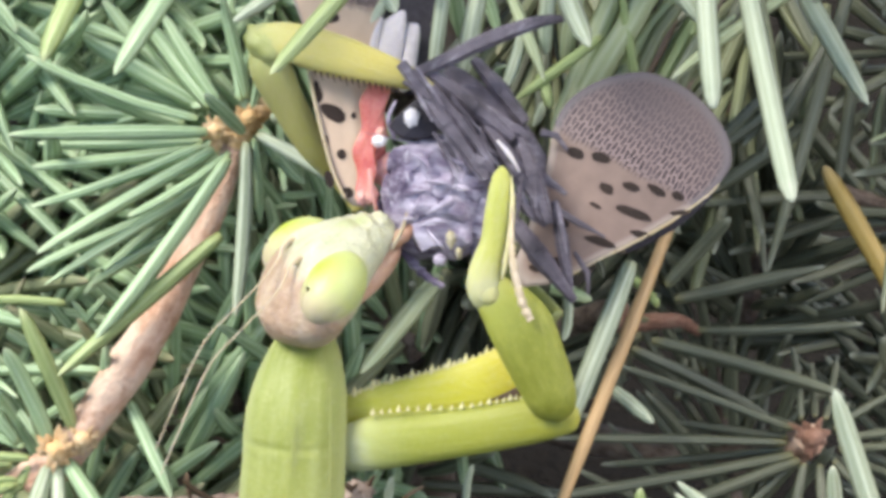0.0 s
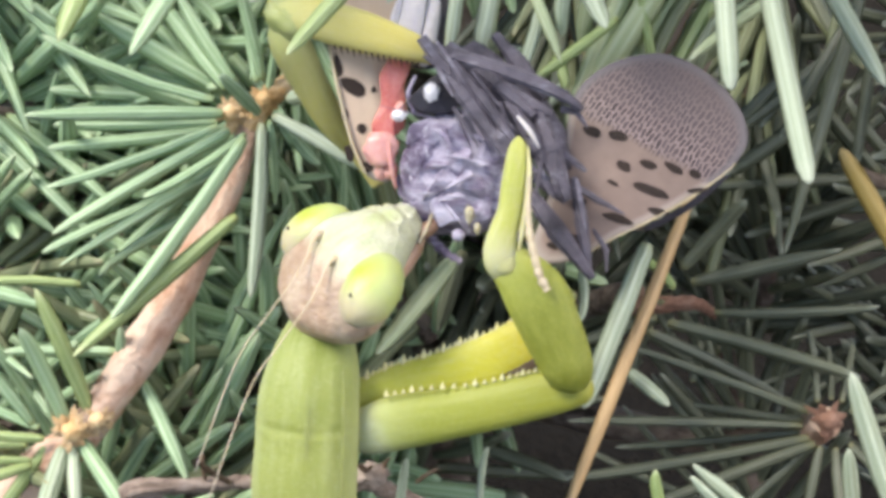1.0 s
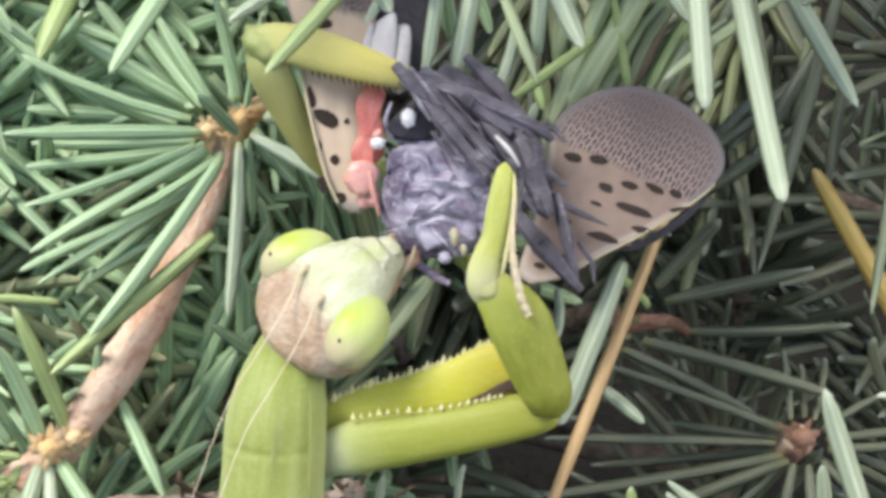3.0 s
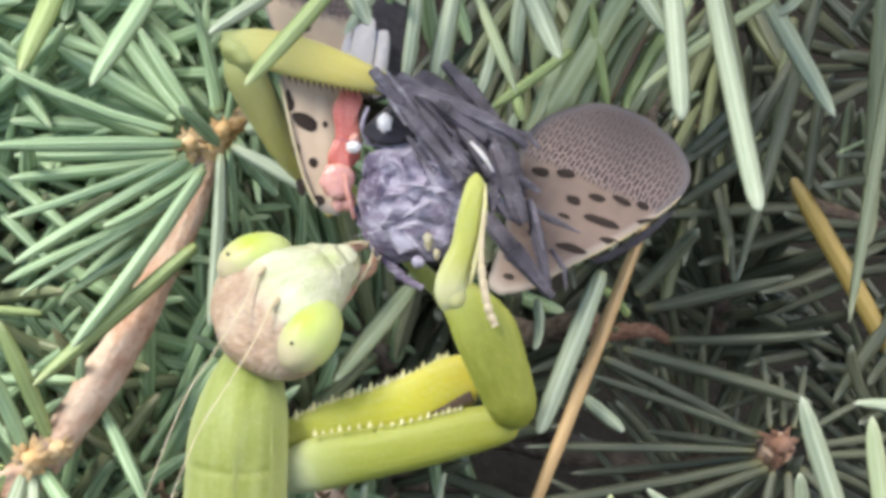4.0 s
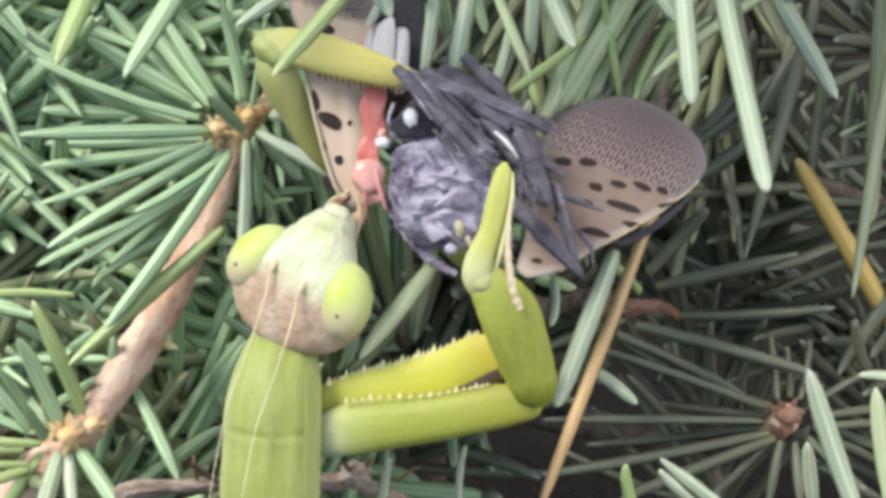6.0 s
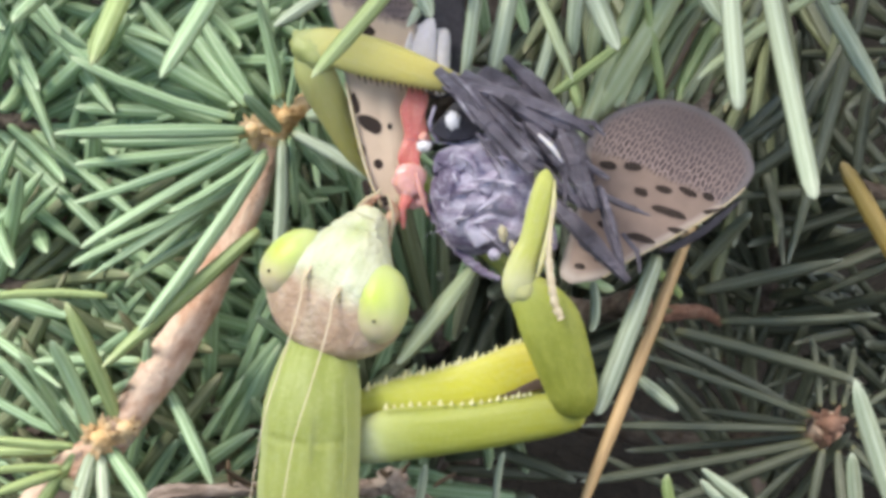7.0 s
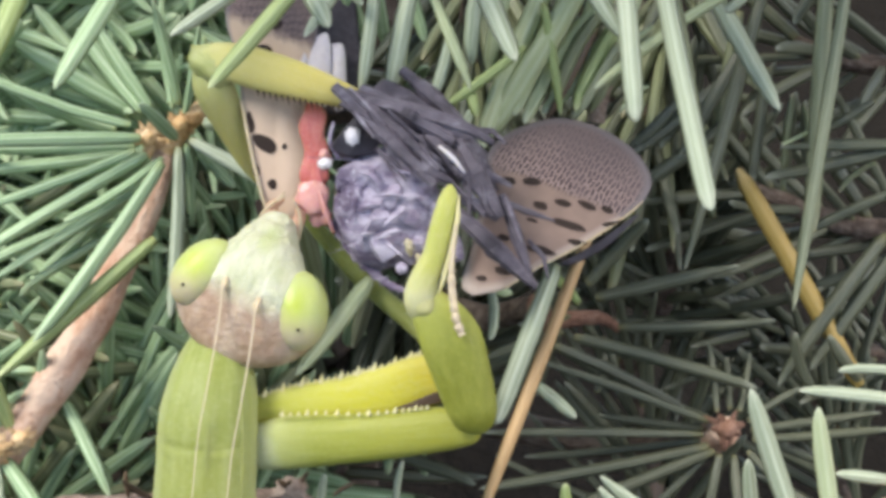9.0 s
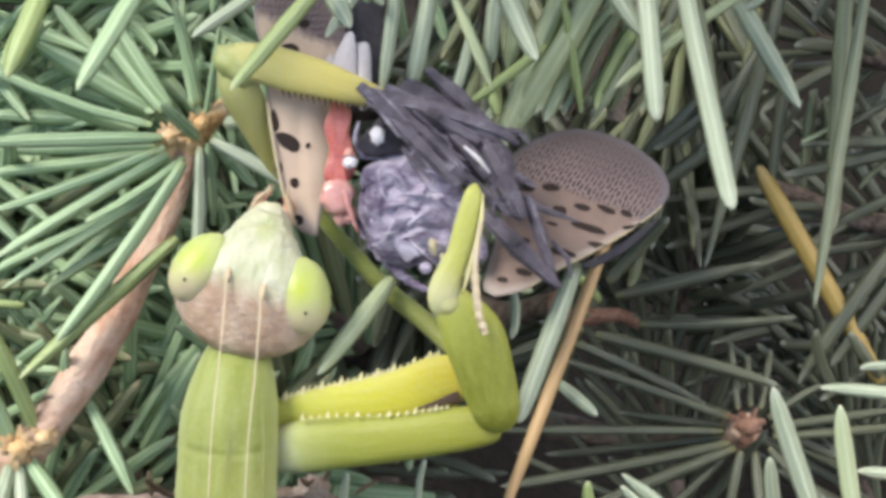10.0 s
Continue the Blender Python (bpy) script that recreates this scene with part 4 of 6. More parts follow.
    needle(tw, (28.56, -8.24, -6), (26.64, -4.35, -4), 0.98, "grey")
    needle(tw, (31.1, -7.47, -5), (28.9, -4.63, -4), 0.98, "grey")
    needle(tw, (34.59, 7.08, -5), (26.42, 7.04, -6), 0.86, "grey")
    needle(tw, (35.3, 7.43, -5), (25.44, 5.02, -6), 0.99, "grey")
    needle(tw, (34.2, 4.33, -6), (27.74, 1.53, -7), 0.93, "grey")
    needle(tw, (27.27, 5.07, -8), (27.59, 10.56, -7), 0.87, "grey")
    needle(tw, (28.53, 5.78, -8), (28.26, 10.03, -7), 0.60, "grey")
    needle(tw, (15.81, -14.76, 3), (13.59, -12.68, 4), 0.79, "pale")
    needle(tw, (12.3, -15, 4), (11.45, -12.19, 5), 0.90, "lime")
    needle(tw, (17.83, -15.27, 2), (13.8, -12.16, 3), 1.04, "pale")
    needle(tw, (31.39, -12.91, 1), (27.78, -12.29, 2), 0.80, "pale")
    needle(tw, (-2.53, -16.02, -3), (-1.92, -12.18, -1), 0.57, "pale")
    needle(tw, (2.31, -15.9, -3), (2.56, -11.45, -1), 0.57, "pale")
    # Added out of view, only to keep sun and sky off the right side.
    tw = spruce_twig("unseen spruce twig added overhead to shade the right side")
    for i in range(11):
        z = -22 + 6.5 * i
        shoot(tw, (75, 38 + 3 * (i % 3), z + 4), (16 + 3 * (i % 2), 38 + 3 * (i % 2), z), 40, 13, 1.3, ["blue", "olive"], lean=66)
    # Invented sun blocker above the view, aimed at the dim whorl and right background.
    tw = spruce_twig("unseen spruce twig added above to shade the lower right")
    for i in range(2):
        shoot(tw, (45, 34 + 4 * i, 5 + 4 * i), (-2 + 3 * i, 27 + 3 * i, 14 + 3 * i), 100, 7.5, 1.3, ["blue", "olive"], lean=70)
    stem(tw, [((12, 46, 14), 0.9), ((-14, 54, 34), 0.9), ((-33, 42.2, 41.7), 0.8)], BARK_PINK)
    shoot(tw, (-33, 42.2, 41.7), (-18.5, 27.1, 28), 150, 4.8, 1.3, ["blue", "olive"], lean=75)
    # Made up outside the view so that its shadow falls on the deep background.
    tw = spruce_twig("unseen spruce twig added at upper left to shade the deep background")
    stem(tw, [((-14, 24, 4), 0.9), ((-17, 32, 4), 1.2), ((-18, 46, 4), 1.1), ((-20, 66, 4), 0.9)], BARK_PINK)
    for i in range(6):
        shoot(tw, (-18, 40 + 4.5 * i, 4), (-52, 41 + 4.5 * i, 6 + 2 * (i % 2)), 62, 9, 1.3, ["blue", "olive"], lean=66)
    # Extra twig past the view's edge, put there to darken soil and deep needles.
    tw = spruce_twig("unseen spruce twig added far back to shade the soil")
    stem(tw, [((-2, -20, -40), 1.6), ((-30, 5, -46), 1.4), ((-62, 26, -44), 1.2)], BARK_OLD)
    for i in range(9):
        shoot(tw, (-66 + 5.5 * i, 20 + 2.2 * (i % 3), -46), (-70 + 6.5 * i, 62 + 3 * (i % 2), -40 + 2 * (i % 3)), 33, 16, 2.2, ["blue", "olive"], bark=BARK_OLD, lean=66)
    tw = spruce_twig("shaded grey-green spruce twig deep in the bush")
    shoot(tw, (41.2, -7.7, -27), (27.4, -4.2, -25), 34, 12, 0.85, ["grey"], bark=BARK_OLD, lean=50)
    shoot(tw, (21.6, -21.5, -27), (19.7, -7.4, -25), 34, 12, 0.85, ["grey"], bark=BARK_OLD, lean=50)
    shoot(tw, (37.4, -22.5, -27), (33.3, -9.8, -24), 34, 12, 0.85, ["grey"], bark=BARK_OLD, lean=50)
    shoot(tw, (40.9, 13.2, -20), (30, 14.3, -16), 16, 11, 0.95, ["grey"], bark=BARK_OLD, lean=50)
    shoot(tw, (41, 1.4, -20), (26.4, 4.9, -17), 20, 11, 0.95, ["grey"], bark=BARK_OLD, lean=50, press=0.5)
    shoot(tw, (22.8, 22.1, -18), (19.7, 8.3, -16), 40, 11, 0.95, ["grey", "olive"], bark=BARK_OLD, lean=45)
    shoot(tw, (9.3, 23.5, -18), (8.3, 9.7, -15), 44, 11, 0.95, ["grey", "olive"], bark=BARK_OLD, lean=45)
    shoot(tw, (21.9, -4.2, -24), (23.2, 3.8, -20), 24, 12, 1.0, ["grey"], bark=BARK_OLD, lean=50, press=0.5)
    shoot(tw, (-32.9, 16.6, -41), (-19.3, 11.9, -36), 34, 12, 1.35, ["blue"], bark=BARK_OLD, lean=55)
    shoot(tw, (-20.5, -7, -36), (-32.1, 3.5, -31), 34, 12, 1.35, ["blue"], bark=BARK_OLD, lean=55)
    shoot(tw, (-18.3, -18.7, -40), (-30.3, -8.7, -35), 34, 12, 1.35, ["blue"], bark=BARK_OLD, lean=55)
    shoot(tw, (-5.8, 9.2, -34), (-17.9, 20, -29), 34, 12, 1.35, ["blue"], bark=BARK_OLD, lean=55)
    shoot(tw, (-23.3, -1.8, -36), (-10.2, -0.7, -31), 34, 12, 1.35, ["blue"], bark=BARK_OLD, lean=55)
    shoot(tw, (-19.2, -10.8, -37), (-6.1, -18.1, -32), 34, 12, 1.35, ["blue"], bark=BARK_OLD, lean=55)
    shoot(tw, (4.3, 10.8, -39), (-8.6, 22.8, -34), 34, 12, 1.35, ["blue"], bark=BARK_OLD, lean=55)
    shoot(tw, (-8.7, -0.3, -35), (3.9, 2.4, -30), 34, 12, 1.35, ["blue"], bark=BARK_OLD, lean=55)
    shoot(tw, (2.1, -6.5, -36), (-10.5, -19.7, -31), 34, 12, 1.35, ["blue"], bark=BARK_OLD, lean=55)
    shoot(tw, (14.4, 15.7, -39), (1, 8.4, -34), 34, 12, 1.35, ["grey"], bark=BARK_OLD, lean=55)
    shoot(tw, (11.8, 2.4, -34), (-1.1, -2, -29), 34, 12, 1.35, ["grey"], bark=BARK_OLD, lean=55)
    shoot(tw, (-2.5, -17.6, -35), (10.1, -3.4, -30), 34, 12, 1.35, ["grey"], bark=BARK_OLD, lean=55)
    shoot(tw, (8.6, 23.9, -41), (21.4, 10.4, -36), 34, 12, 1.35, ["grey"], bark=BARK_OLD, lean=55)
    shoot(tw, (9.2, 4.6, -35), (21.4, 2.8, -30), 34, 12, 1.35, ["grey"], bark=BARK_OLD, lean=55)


def build_dead_twig():
    tw = thing("dead_twig", "bare dry grey-brown twig with shrivelled needles", "twig")
    stem(tw, [((-9, -18.5, -6), 0.8), ((-18.08, -14.54, -3), 0.55), ((-12.08, -13.88, -2.5), 0.45), ((-6.13, -13.81, -3), 0.5), ((-2.97, -14.41, -4), 0.5), ((0.63, -17.05, -6), 0.5)], BARK_DRY, knots=0.5)
    for a, b, w in (((-13.51, -13.6, -2), (-13.57, -11.98, -1), 0.35), ((-12.03, -13.78, -2), (-13.79, -12.34, 0), 0.4), ((-3.46, -13.83, -3), (-4.75, -12.55, -1), 0.4), ((-3.46, -13.83, -3), (-2.95, -12.2, -2), 0.35),
                    ((-11.09, -13.69, -2.5), (-10.06, -12.64, -2), 0.35), ((-4.13, -13.66, -3), (-3.93, -12.56, -1), 0.3), ((-1.44, -13.99, -4), (-0.11, -13.02, -3), 0.35)):
        needle(tw, a, b, w, "brown")
    bm = blob((-3.95, -13.37, -2.6), (0.9, 0.7, 0.7), 0.45, 2.2, seed=3.0)
    part("knot", bm, BARK_DRY, tw)


# ---------------------------------------------------------------- mantis
def build_mantis():
    m = thing("praying_mantis", "light green praying mantis holding its prey with both forelegs", "mantis", mm(*MANTIS_AT))
    # fore part of the body, a long shield with a raised midline and a curved groove
    path = [((-2.11, 4.02, -2.6), 1.1), ((-2.2, 3.26, -2), 1.5), ((-2.31, 2.06, -1), 2.0), ((-2.47, 0.55, -0.3), 2.4), ((-2.7, -1.29, 0), 2.62), ((-2.8, -3.47, 0), 2.66), ((-2.93, -5.96, 0), 2.7),
            ((-2.9, -9.16, -0.5), 2.6), ((-2.86, -13.45, -3), 2.0), ((-2.82, -18.2, -8), 1.7), ((-2.86, -22.84, -14), 1.9), ((-2.9, -27.14, -19), 2.2)]

    def shield(s, a):
        up = math.sin(a)
        keel = 0.045 * math.exp(-((a - math.pi / 2) / 0.2) ** 2)
        edge = 0.05 * math.exp(-(up / 0.16) ** 2)
        g = s - 0.4205 + 0.012 * abs(math.cos(a)) ** 2
        pit = -0.05 * math.exp(-(((s - 0.392) / 0.022) ** 2 + ((math.cos(a) + 0.3) / 0.2) ** 2)) * (up > 0)
        groove = -0.045 * math.exp(-(g / 0.007) ** 2) * max(0, (up - 0.35) / 0.65) ** 0.5
        flank = 0.018 * math.cos(9 * a) * max(0, up) + 0.012 * noise.noise(Vector((math.cos(a) * 5, s * 60, up * 5)))
        return 1 + keel + edge + groove + pit + flank
    part("prothorax", loft(path, 56, 150, flat=0.72, swell=shield), GREEN, m, "light green shield with a raised midline")
    for ridge in ((((-2.95, 2.96, -0.7), 0.05), ((-3.93, 1.55, 0.5), 0.11), ((-4.44, -0.54, 1.2), 0.12), ((-4.62, -3.29, 1.3), 0.12), ((-4.75, -6.36, 1.3), 0.1)),
                  (((-1.58, 2.96, -0.7), 0.05), ((-0.97, 1.54, 0.5), 0.1), ((-0.77, -0.56, 1.2), 0.1), ((-0.77, -3.32, 1.3), 0.1), ((-0.9, -6.4, 1.3), 0.1)),
                  (((-2.22, 2.76, 0.1), 0.04), ((-2.34, 0.7, 1.45), 0.08), ((-2.57, -1.7, 1.95), 0.1), ((-2.69, -4.14, 1.95), 0.1), ((-2.82, -6.28, 1.95), 0.1))):
        part("ridge", loft([(q, r * 0.8) for q, r in ridge], 8, 30, flat=0.45), GREEN, m, "pale raised line along the shield")
    part("neck", loft([((-1.87, 4.48, -3), 1.2), ((-2.05, 3.21, -2.8), 1.25)], 16), GREEN_PALE, m)

    # head: a broad triangle, in its own space: x from eye to eye, y to the mouth, z to the camera
    rows = [((0.2, -3.8, -2.9), 0.4, 0.9), ((0.2, -3.6, -2.75), 1.7, 0.75), ((0.2, -3.1, -2.5), 2.85, 0.65), ((0.2, -2.4, -2.15), 3.7, 0.54), ((0.2, -1.5, -1.8), 4.2, 0.48), ((0.2, -0.5, -1.5), 4.3, 0.47), ((0.15, 0.6, -1.4), 3.8, 0.53),
            ((0.1, 1.6, -1.55), 2.85, 0.64), ((0.05, 2.4, -1.75), 2.15, 0.74), ((0, 2.9, -1.9), 1.85, 0.76), ((0, 3.4, -2.0), 1.55, 0.8), ((0, 3.9, -2.15), 1.2, 0.85), ((0, 4.4, -2.25), 0.85, 0.9), ((0, 4.7, -2.3), 0.3, 0.9)]

    def skull(s, a):
        up, x = max(0, math.sin(a)), math.cos(a)
        face = s > 0.42
        brow = 0.05 * math.exp(-((abs(x) - 0.42) / 0.1) ** 2) * up * face
        dent = -0.05 * math.exp(-(x / 0.25) ** 2) * up * math.exp(-((s - 0.5) / 0.08) ** 2)
        ridge = 0.045 * math.exp(-((s - 0.62) / 0.025) ** 2) * up + 0.05 * math.exp(-((s - 0.8) / 0.03) ** 2) * up
        furrow = -0.012 * sum(math.exp(-((x - c) / 0.04) ** 2) for c in (-0.5, -0.16, 0.16, 0.5)) * up * max(0, min(1, (0.4 - s) * 8))
        return 1 + brow + dent + ridge + furrow + 0.02 * noise.noise(Vector((x * 4, s * 14, up)))
    head = part("head", loft(rows, 56, 80, swell=skull), HEAD, m, "pale green triangular head with a pinkish-brown crown")
    for c, r, turn in (((0, 3.3, -1.05), (1.15, 0.75, 0.5), 0), ((0, 4.1, -1.65), (0.85, 0.62, 0.55), 0), ((0.05, 1.7, -0.3), (1.35, 0.8, 0.42), 0), ((-1.2, 2.7, -1.0), (0.42, 0.9, 0.4), -22), ((1.2, 2.7, -1.0), (0.42, 0.9, 0.4), 22)):
        part("face_plate", blob(c, r, 0.16, 1.8, turn, seed=c[1]), HEAD, head)
    feelers = []
    for sx in (-1, 1):
        bm = blob((0, 0, 0), (1.55, 2.2, 1.5), 0.03, 0.7, turn=sx * 22, rings=26, seed=sx)
        bmesh.ops.translate(bm, verts=bm.verts, vec=(0.2 + sx * 2.95, 0.0, -0.95))
        part("eye", bm, EYE, head, "bulging bright yellow-green eye")
        bm = blob((0.2 + sx * 3.45, -1.0, 0.38), (0.1, 0.1, 0.12), rings=6)
        part("pupil", bm, DARK_DOT, head)
        # feelers, swept back over the body; each turns at its root
        bm = loft([((0, 0.1, -0.3), 0.2), ((0, -0.35, 0.0), 0.17), ((0.02, -0.8, 0.1), 0.08), ((0.18, -1.8, 0.05), 0.06), ((0.45, -3.6, 0.42), 0.045), ((0.8, -6, 1.15), 0.038), ((1.2, -9, 1.85), 0.034), ((2.2, -15, 1.6), 0.025)], 6, 44)
        feeler = part("antenna", bm, PINK_GREY, head, "thin pale feeler")
        feeler.matrix_basis = mm(sx * 1.05, -0.1 - 0.2 * sx, 0.75)
        feelers.append(feeler)
        # jaws and their feelers
        bm = loft([((sx * 0.7, 4.0, -2.7), 0.5), ((sx * 0.85, 4.9, -2.8), 0.36), ((sx * 0.35, 5.5, -2.8), 0.08)], 8, 14)
        part("mandible", bm, MOUTH, head)
        bm = loft([((sx * 1.25, 3.6, -2.7), 0.14), ((sx * 1.1, 4.5, -2.45), 0.12), ((sx * 0.7, 5.2, -2.3), 0.09), ((sx * 0.2, 5.7, -2.2), 0.05)], 7, 18)
        part("palp", bm, PINK_GREY, head)
        bm = loft([((sx * 0.6, 4.4, -3.1), 0.13), ((sx * 0.75, 5.1, -3.0), 0.11), ((sx * 0.5, 5.9, -2.8), 0.06)], 7, 14)
        part("palp", bm, PINK_GREY, head)
    bm = blob((0, 1.2, -3.3), (1.7, 3.0, 1.0), 0.08, 1.2)
    part("throat", bm, MOUTH, head, "pinkish-brown underside of the head")
    head.matrix_basis = mm(*HEAD_AT)

    # foreleg with its coxa held out level, the thick femur up and the hooked tibia
    bm = loft([((-0.5, -2.85, -1.6), 1.2), ((0.2, -2.78, -1.2), 1.42), ((1.24, -2.57, -0.7), 1.57), ((2.18, -2.42, -0.35), 1.6), ((4.68, -2.15, 0.45), 1.5), ((7.19, -1.85, 1.25), 1.4), ((9.7, -1.42, 2.0), 1.35), ((11.1, -1.25, 2.4), 1.18), ((11.95, -1.2, 2.6), 0.9), ((12.35, -1.15, 2.65), 0.3)],
              32, 70, flat=0.6, swell=boxy(2.25, 0.05, -0.3))
    coxa = part("coxa", bm, LIME, m, "light green upper foreleg")
    bm = loft([((-0.3, -0.9, -2), 0.9), ((0.31, -0.8, -1.8), 0.98), ((2.2, -0.32, -1.2), 1.1), ((4.71, 0.0, -0.4), 1.33), ((7.23, 0.46, 0.4), 1.58), ((9.12, 1.1, 0.9), 1.62), ((10.4, 1.35, 1.2), 1.3), ((11.4, 0.9, 1.4), 0.7)],
              28, 60, flat=0.38, swell=boxy(2.25, 0.06, 0.0))
    part("inner_face", bm, YELLOW, coxa, "bright yellow inner face")
    bm = bmesh.new()
    tooth_line = spline([(0.4, 0.12, -1.6), (1.89, 0.62, -1.2), (3.46, 0.98, -0.7), (5.03, 1.35, -0.2), (6.29, 1.72, 0.2), (7.87, 2.2, 0.6), (8.98, 2.68, 0.8)], 27)
    for i, q in enumerate(tooth_line):
        big = i % 3 == 0
        cone(bm, q - np.array([0, 0.1, 0]), q + np.array([0.05, 0.44 if big else 0.25, 0.14]), 0.24 if big else 0.17, 7)
    tooth_line = spline([(1.43, -0.8, 0.35), (3.45, -0.6, 1.0), (5.94, -0.58, 1.5), (7.97, -0.32, 2.0), (9.4, -0.1, 2.4)], 18)
    for i, q in enumerate(tooth_line):
        cone(bm, q - np.array([0, 0.08, 0]), q + np.array([0.04, 0.15 + 0.1 * (i % 3 == 0), 0.14]), 0.13 + 0.04 * (i % 3 == 0), 7)
    tagged(part("teeth", bm, CREAM, coxa, "rows of small cream teeth", False), kind="stuff")
    # Flat dark wedge painted in for the shaded gap below the inner face.
    bm = loft([((7.75, -0.3, 1.5), 0.05), ((8.5, -0.1, 1.65), 0.15), ((9.3, 0.15, 1.75), 0.26), ((10.1, 0.4, 1.8), 0.34)], 12, 24, flat=0.12, swell=lambda s, a: 1 + 0.2 * noise.noise(Vector((s * 12, math.cos(a), 0))))
    part("dark_mark", bm, DARK_BROWN, coxa, "dark brown wedge for the shade in the gap")

    bm = loft([((-0.8, -0.3, 0.2), 0.2), ((-0.8, 0.1, 0.4), 1.0), ((-0.9, 0.9, 0.7), 1.4), ((-1.15, 1.75, 0.8), 1.55), ((-1.66, 3.26, 1), 1.7), ((-2.15, 4.63, 1.05), 1.8), ((-2.7, 5.6, 1.05), 1.64), ((-3.3, 6.4, 1.12), 1.3), ((-3.65, 7.05, 1.2), 1.0), ((-3.8, 7.6, 1.25), 0.55)],
              36, 70, flat=0.5, swell=boxy(2.6, 0.24, 0.3))
    femur = part("femur", bm, FEMUR_GREEN, m, "broad green foreleg segment")
    bm = loft([((-3.2, 5.6, 0.7), 0.4), ((-3.6, 6.1, 0.95), 0.75), ((-3.9, 6.75, 1.3), 0.95), ((-3.95, 7.4, 1.5), 0.92), ((-3.68, 8.35, 1.6), 0.8), ((-3.29, 9.31, 1.6), 0.7), ((-2.96, 10.81, 1.55), 0.68), ((-2.69, 12.0, 1.4), 0.61), ((-2.55, 12.75, 1.25), 0.44), ((-2.5, 13.15, 1.2), 0.1)],
              32, 72, flat=0.62, swell=boxy(2.5, 0.1, -0.2))
    spikes = spline([(-2.95, 8.4, 1.7), (-2.5, 9.7, 1.7), (-2.25, 11.4, 1.6)], 14)
    for q in spikes:
        cone(bm, q, q + np.array([0.32, -0.3, 0.2]), 0.10)
    part("tibia", bm, TIBIA_GREEN, femur, "hooked green end with small spines")
    part("joint", blob((-3.72, 6.72, 1.68), (0.6, 0.66, 0.3), 0.06, 1.4), JOINT_LIME, femur, "round lime joint below the hooked end")
    part("pale_edge", loft([((-2.06, 12.6, 1.5), 0.04), ((-2.1, 11.9, 1.72), 0.1), ((-2.14, 11.18, 1.85), 0.14), ((-2.38, 9.66, 2.0), 0.16), ((-2.75, 8.14, 2.05), 0.15), ((-3.0, 7.3, 1.95), 0.06)], 8, 30), CREAM, femur, "cream inner edge with fine spines")
    foot = spline([(-2.12, 11.2, 1.9), (-2.36, 9.4, 2.3), (-2.38, 8.16, 2.5), (-2.26, 6.96, 2.6), (-2.07, 6.01, 2.6), (-1.74, 5.15, 2.5)], 40)
    bm = loft([(q, 0.07 + 0.15 * min(1, 2.2 * i / 39)) for i, q in enumerate(foot)], 9, 120, swell=lambda s, a: 0.8 + 0.28 * abs(math.sin(s * 26)) + 0.3 * noise.noise(Vector((s * 14, math.cos(a), 0))))
    for i, q in enumerate(foot[8:38:2]):
        cone(bm, q, q + np.array([0.34 * (-1) ** i, -0.22, 0.12]), 0.09)
    part("tarsus", bm, PINK_GREY, femur, "thin pale spiny foot folded back")
    femur.matrix_basis = mm(*FEMUR_AT)

    # the other foreleg, reaching up behind the prey
    bm = loft([((-3.33, 18.53, -2.4), 0.6), ((-2.91, 19.09, -2.2), 1.0), ((-1.48, 18.88, -2), 1.2), ((0.42, 18.31, -1.8), 1.28), ((2.31, 17.74, -1.7), 1.12), ((4.52, 17.04, -1.6), 0.75), ((6.41, 16.48, -1.6), 0.3)], 28, 50, flat=0.55, swell=boxy(2.8, 0.12, 0.2))
    far = part("far_femur", bm, OLIVE, m, "yellow-olive raised foreleg with a comb of spines")
    bm = bmesh.new()
    for i, q in enumerate(spline([(-0.35, 17.19, -1.2), (2, 16.69, -1.1), (4.19, 16.25, -1.1)], 15)):
        cone(bm, q + np.array([0, 0.12, 0]), q + np.array([0.1, -0.26 - 0.12 * (i % 2), 0.1]), 0.09)
    tagged(part("comb", bm, DARK_BROWN, far, "comb of short brown spines", False), kind="stuff")
    bm = loft([((-3.34, 18.87, -2.6), 0.8), ((-2.9, 17.55, -3.0), 1.15), ((-1.9, 15.51, -4.3), 1.0), ((-0.7, 13.44, -5.6), 0.85), ((0.83, 11.69, -6.8), 0.65), ((1.95, 9.91, -7.0), 0.5)], 20, 60, flat=0.6)
    part("far_coxa", bm, OLIVE, far, "olive green foreleg stretched upward")
    bm = blob((-2.85, 18.8, -2.35), (1.5, 1.05, 0.8), 0.18, 1.5, -35)
    part("far_knee", bm, GREEN_PALE, far, "pale green joint")
    # a middle leg, half hidden behind the prey
    bm = loft([((1.13, 11.97, -6.5), 0.36), ((3.1, 9.61, -6.2), 0.44), ((6.05, 6.26, -5.6), 0.54), ((8.82, 3.86, -5), 0.6), ((10.08, 2.58, -4), 0.55)], 12, 50)
    midleg = part("middle_leg", bm, GREEN, m, "thin green walking leg")
    return m, head, coxa, femur, far, feelers, midleg


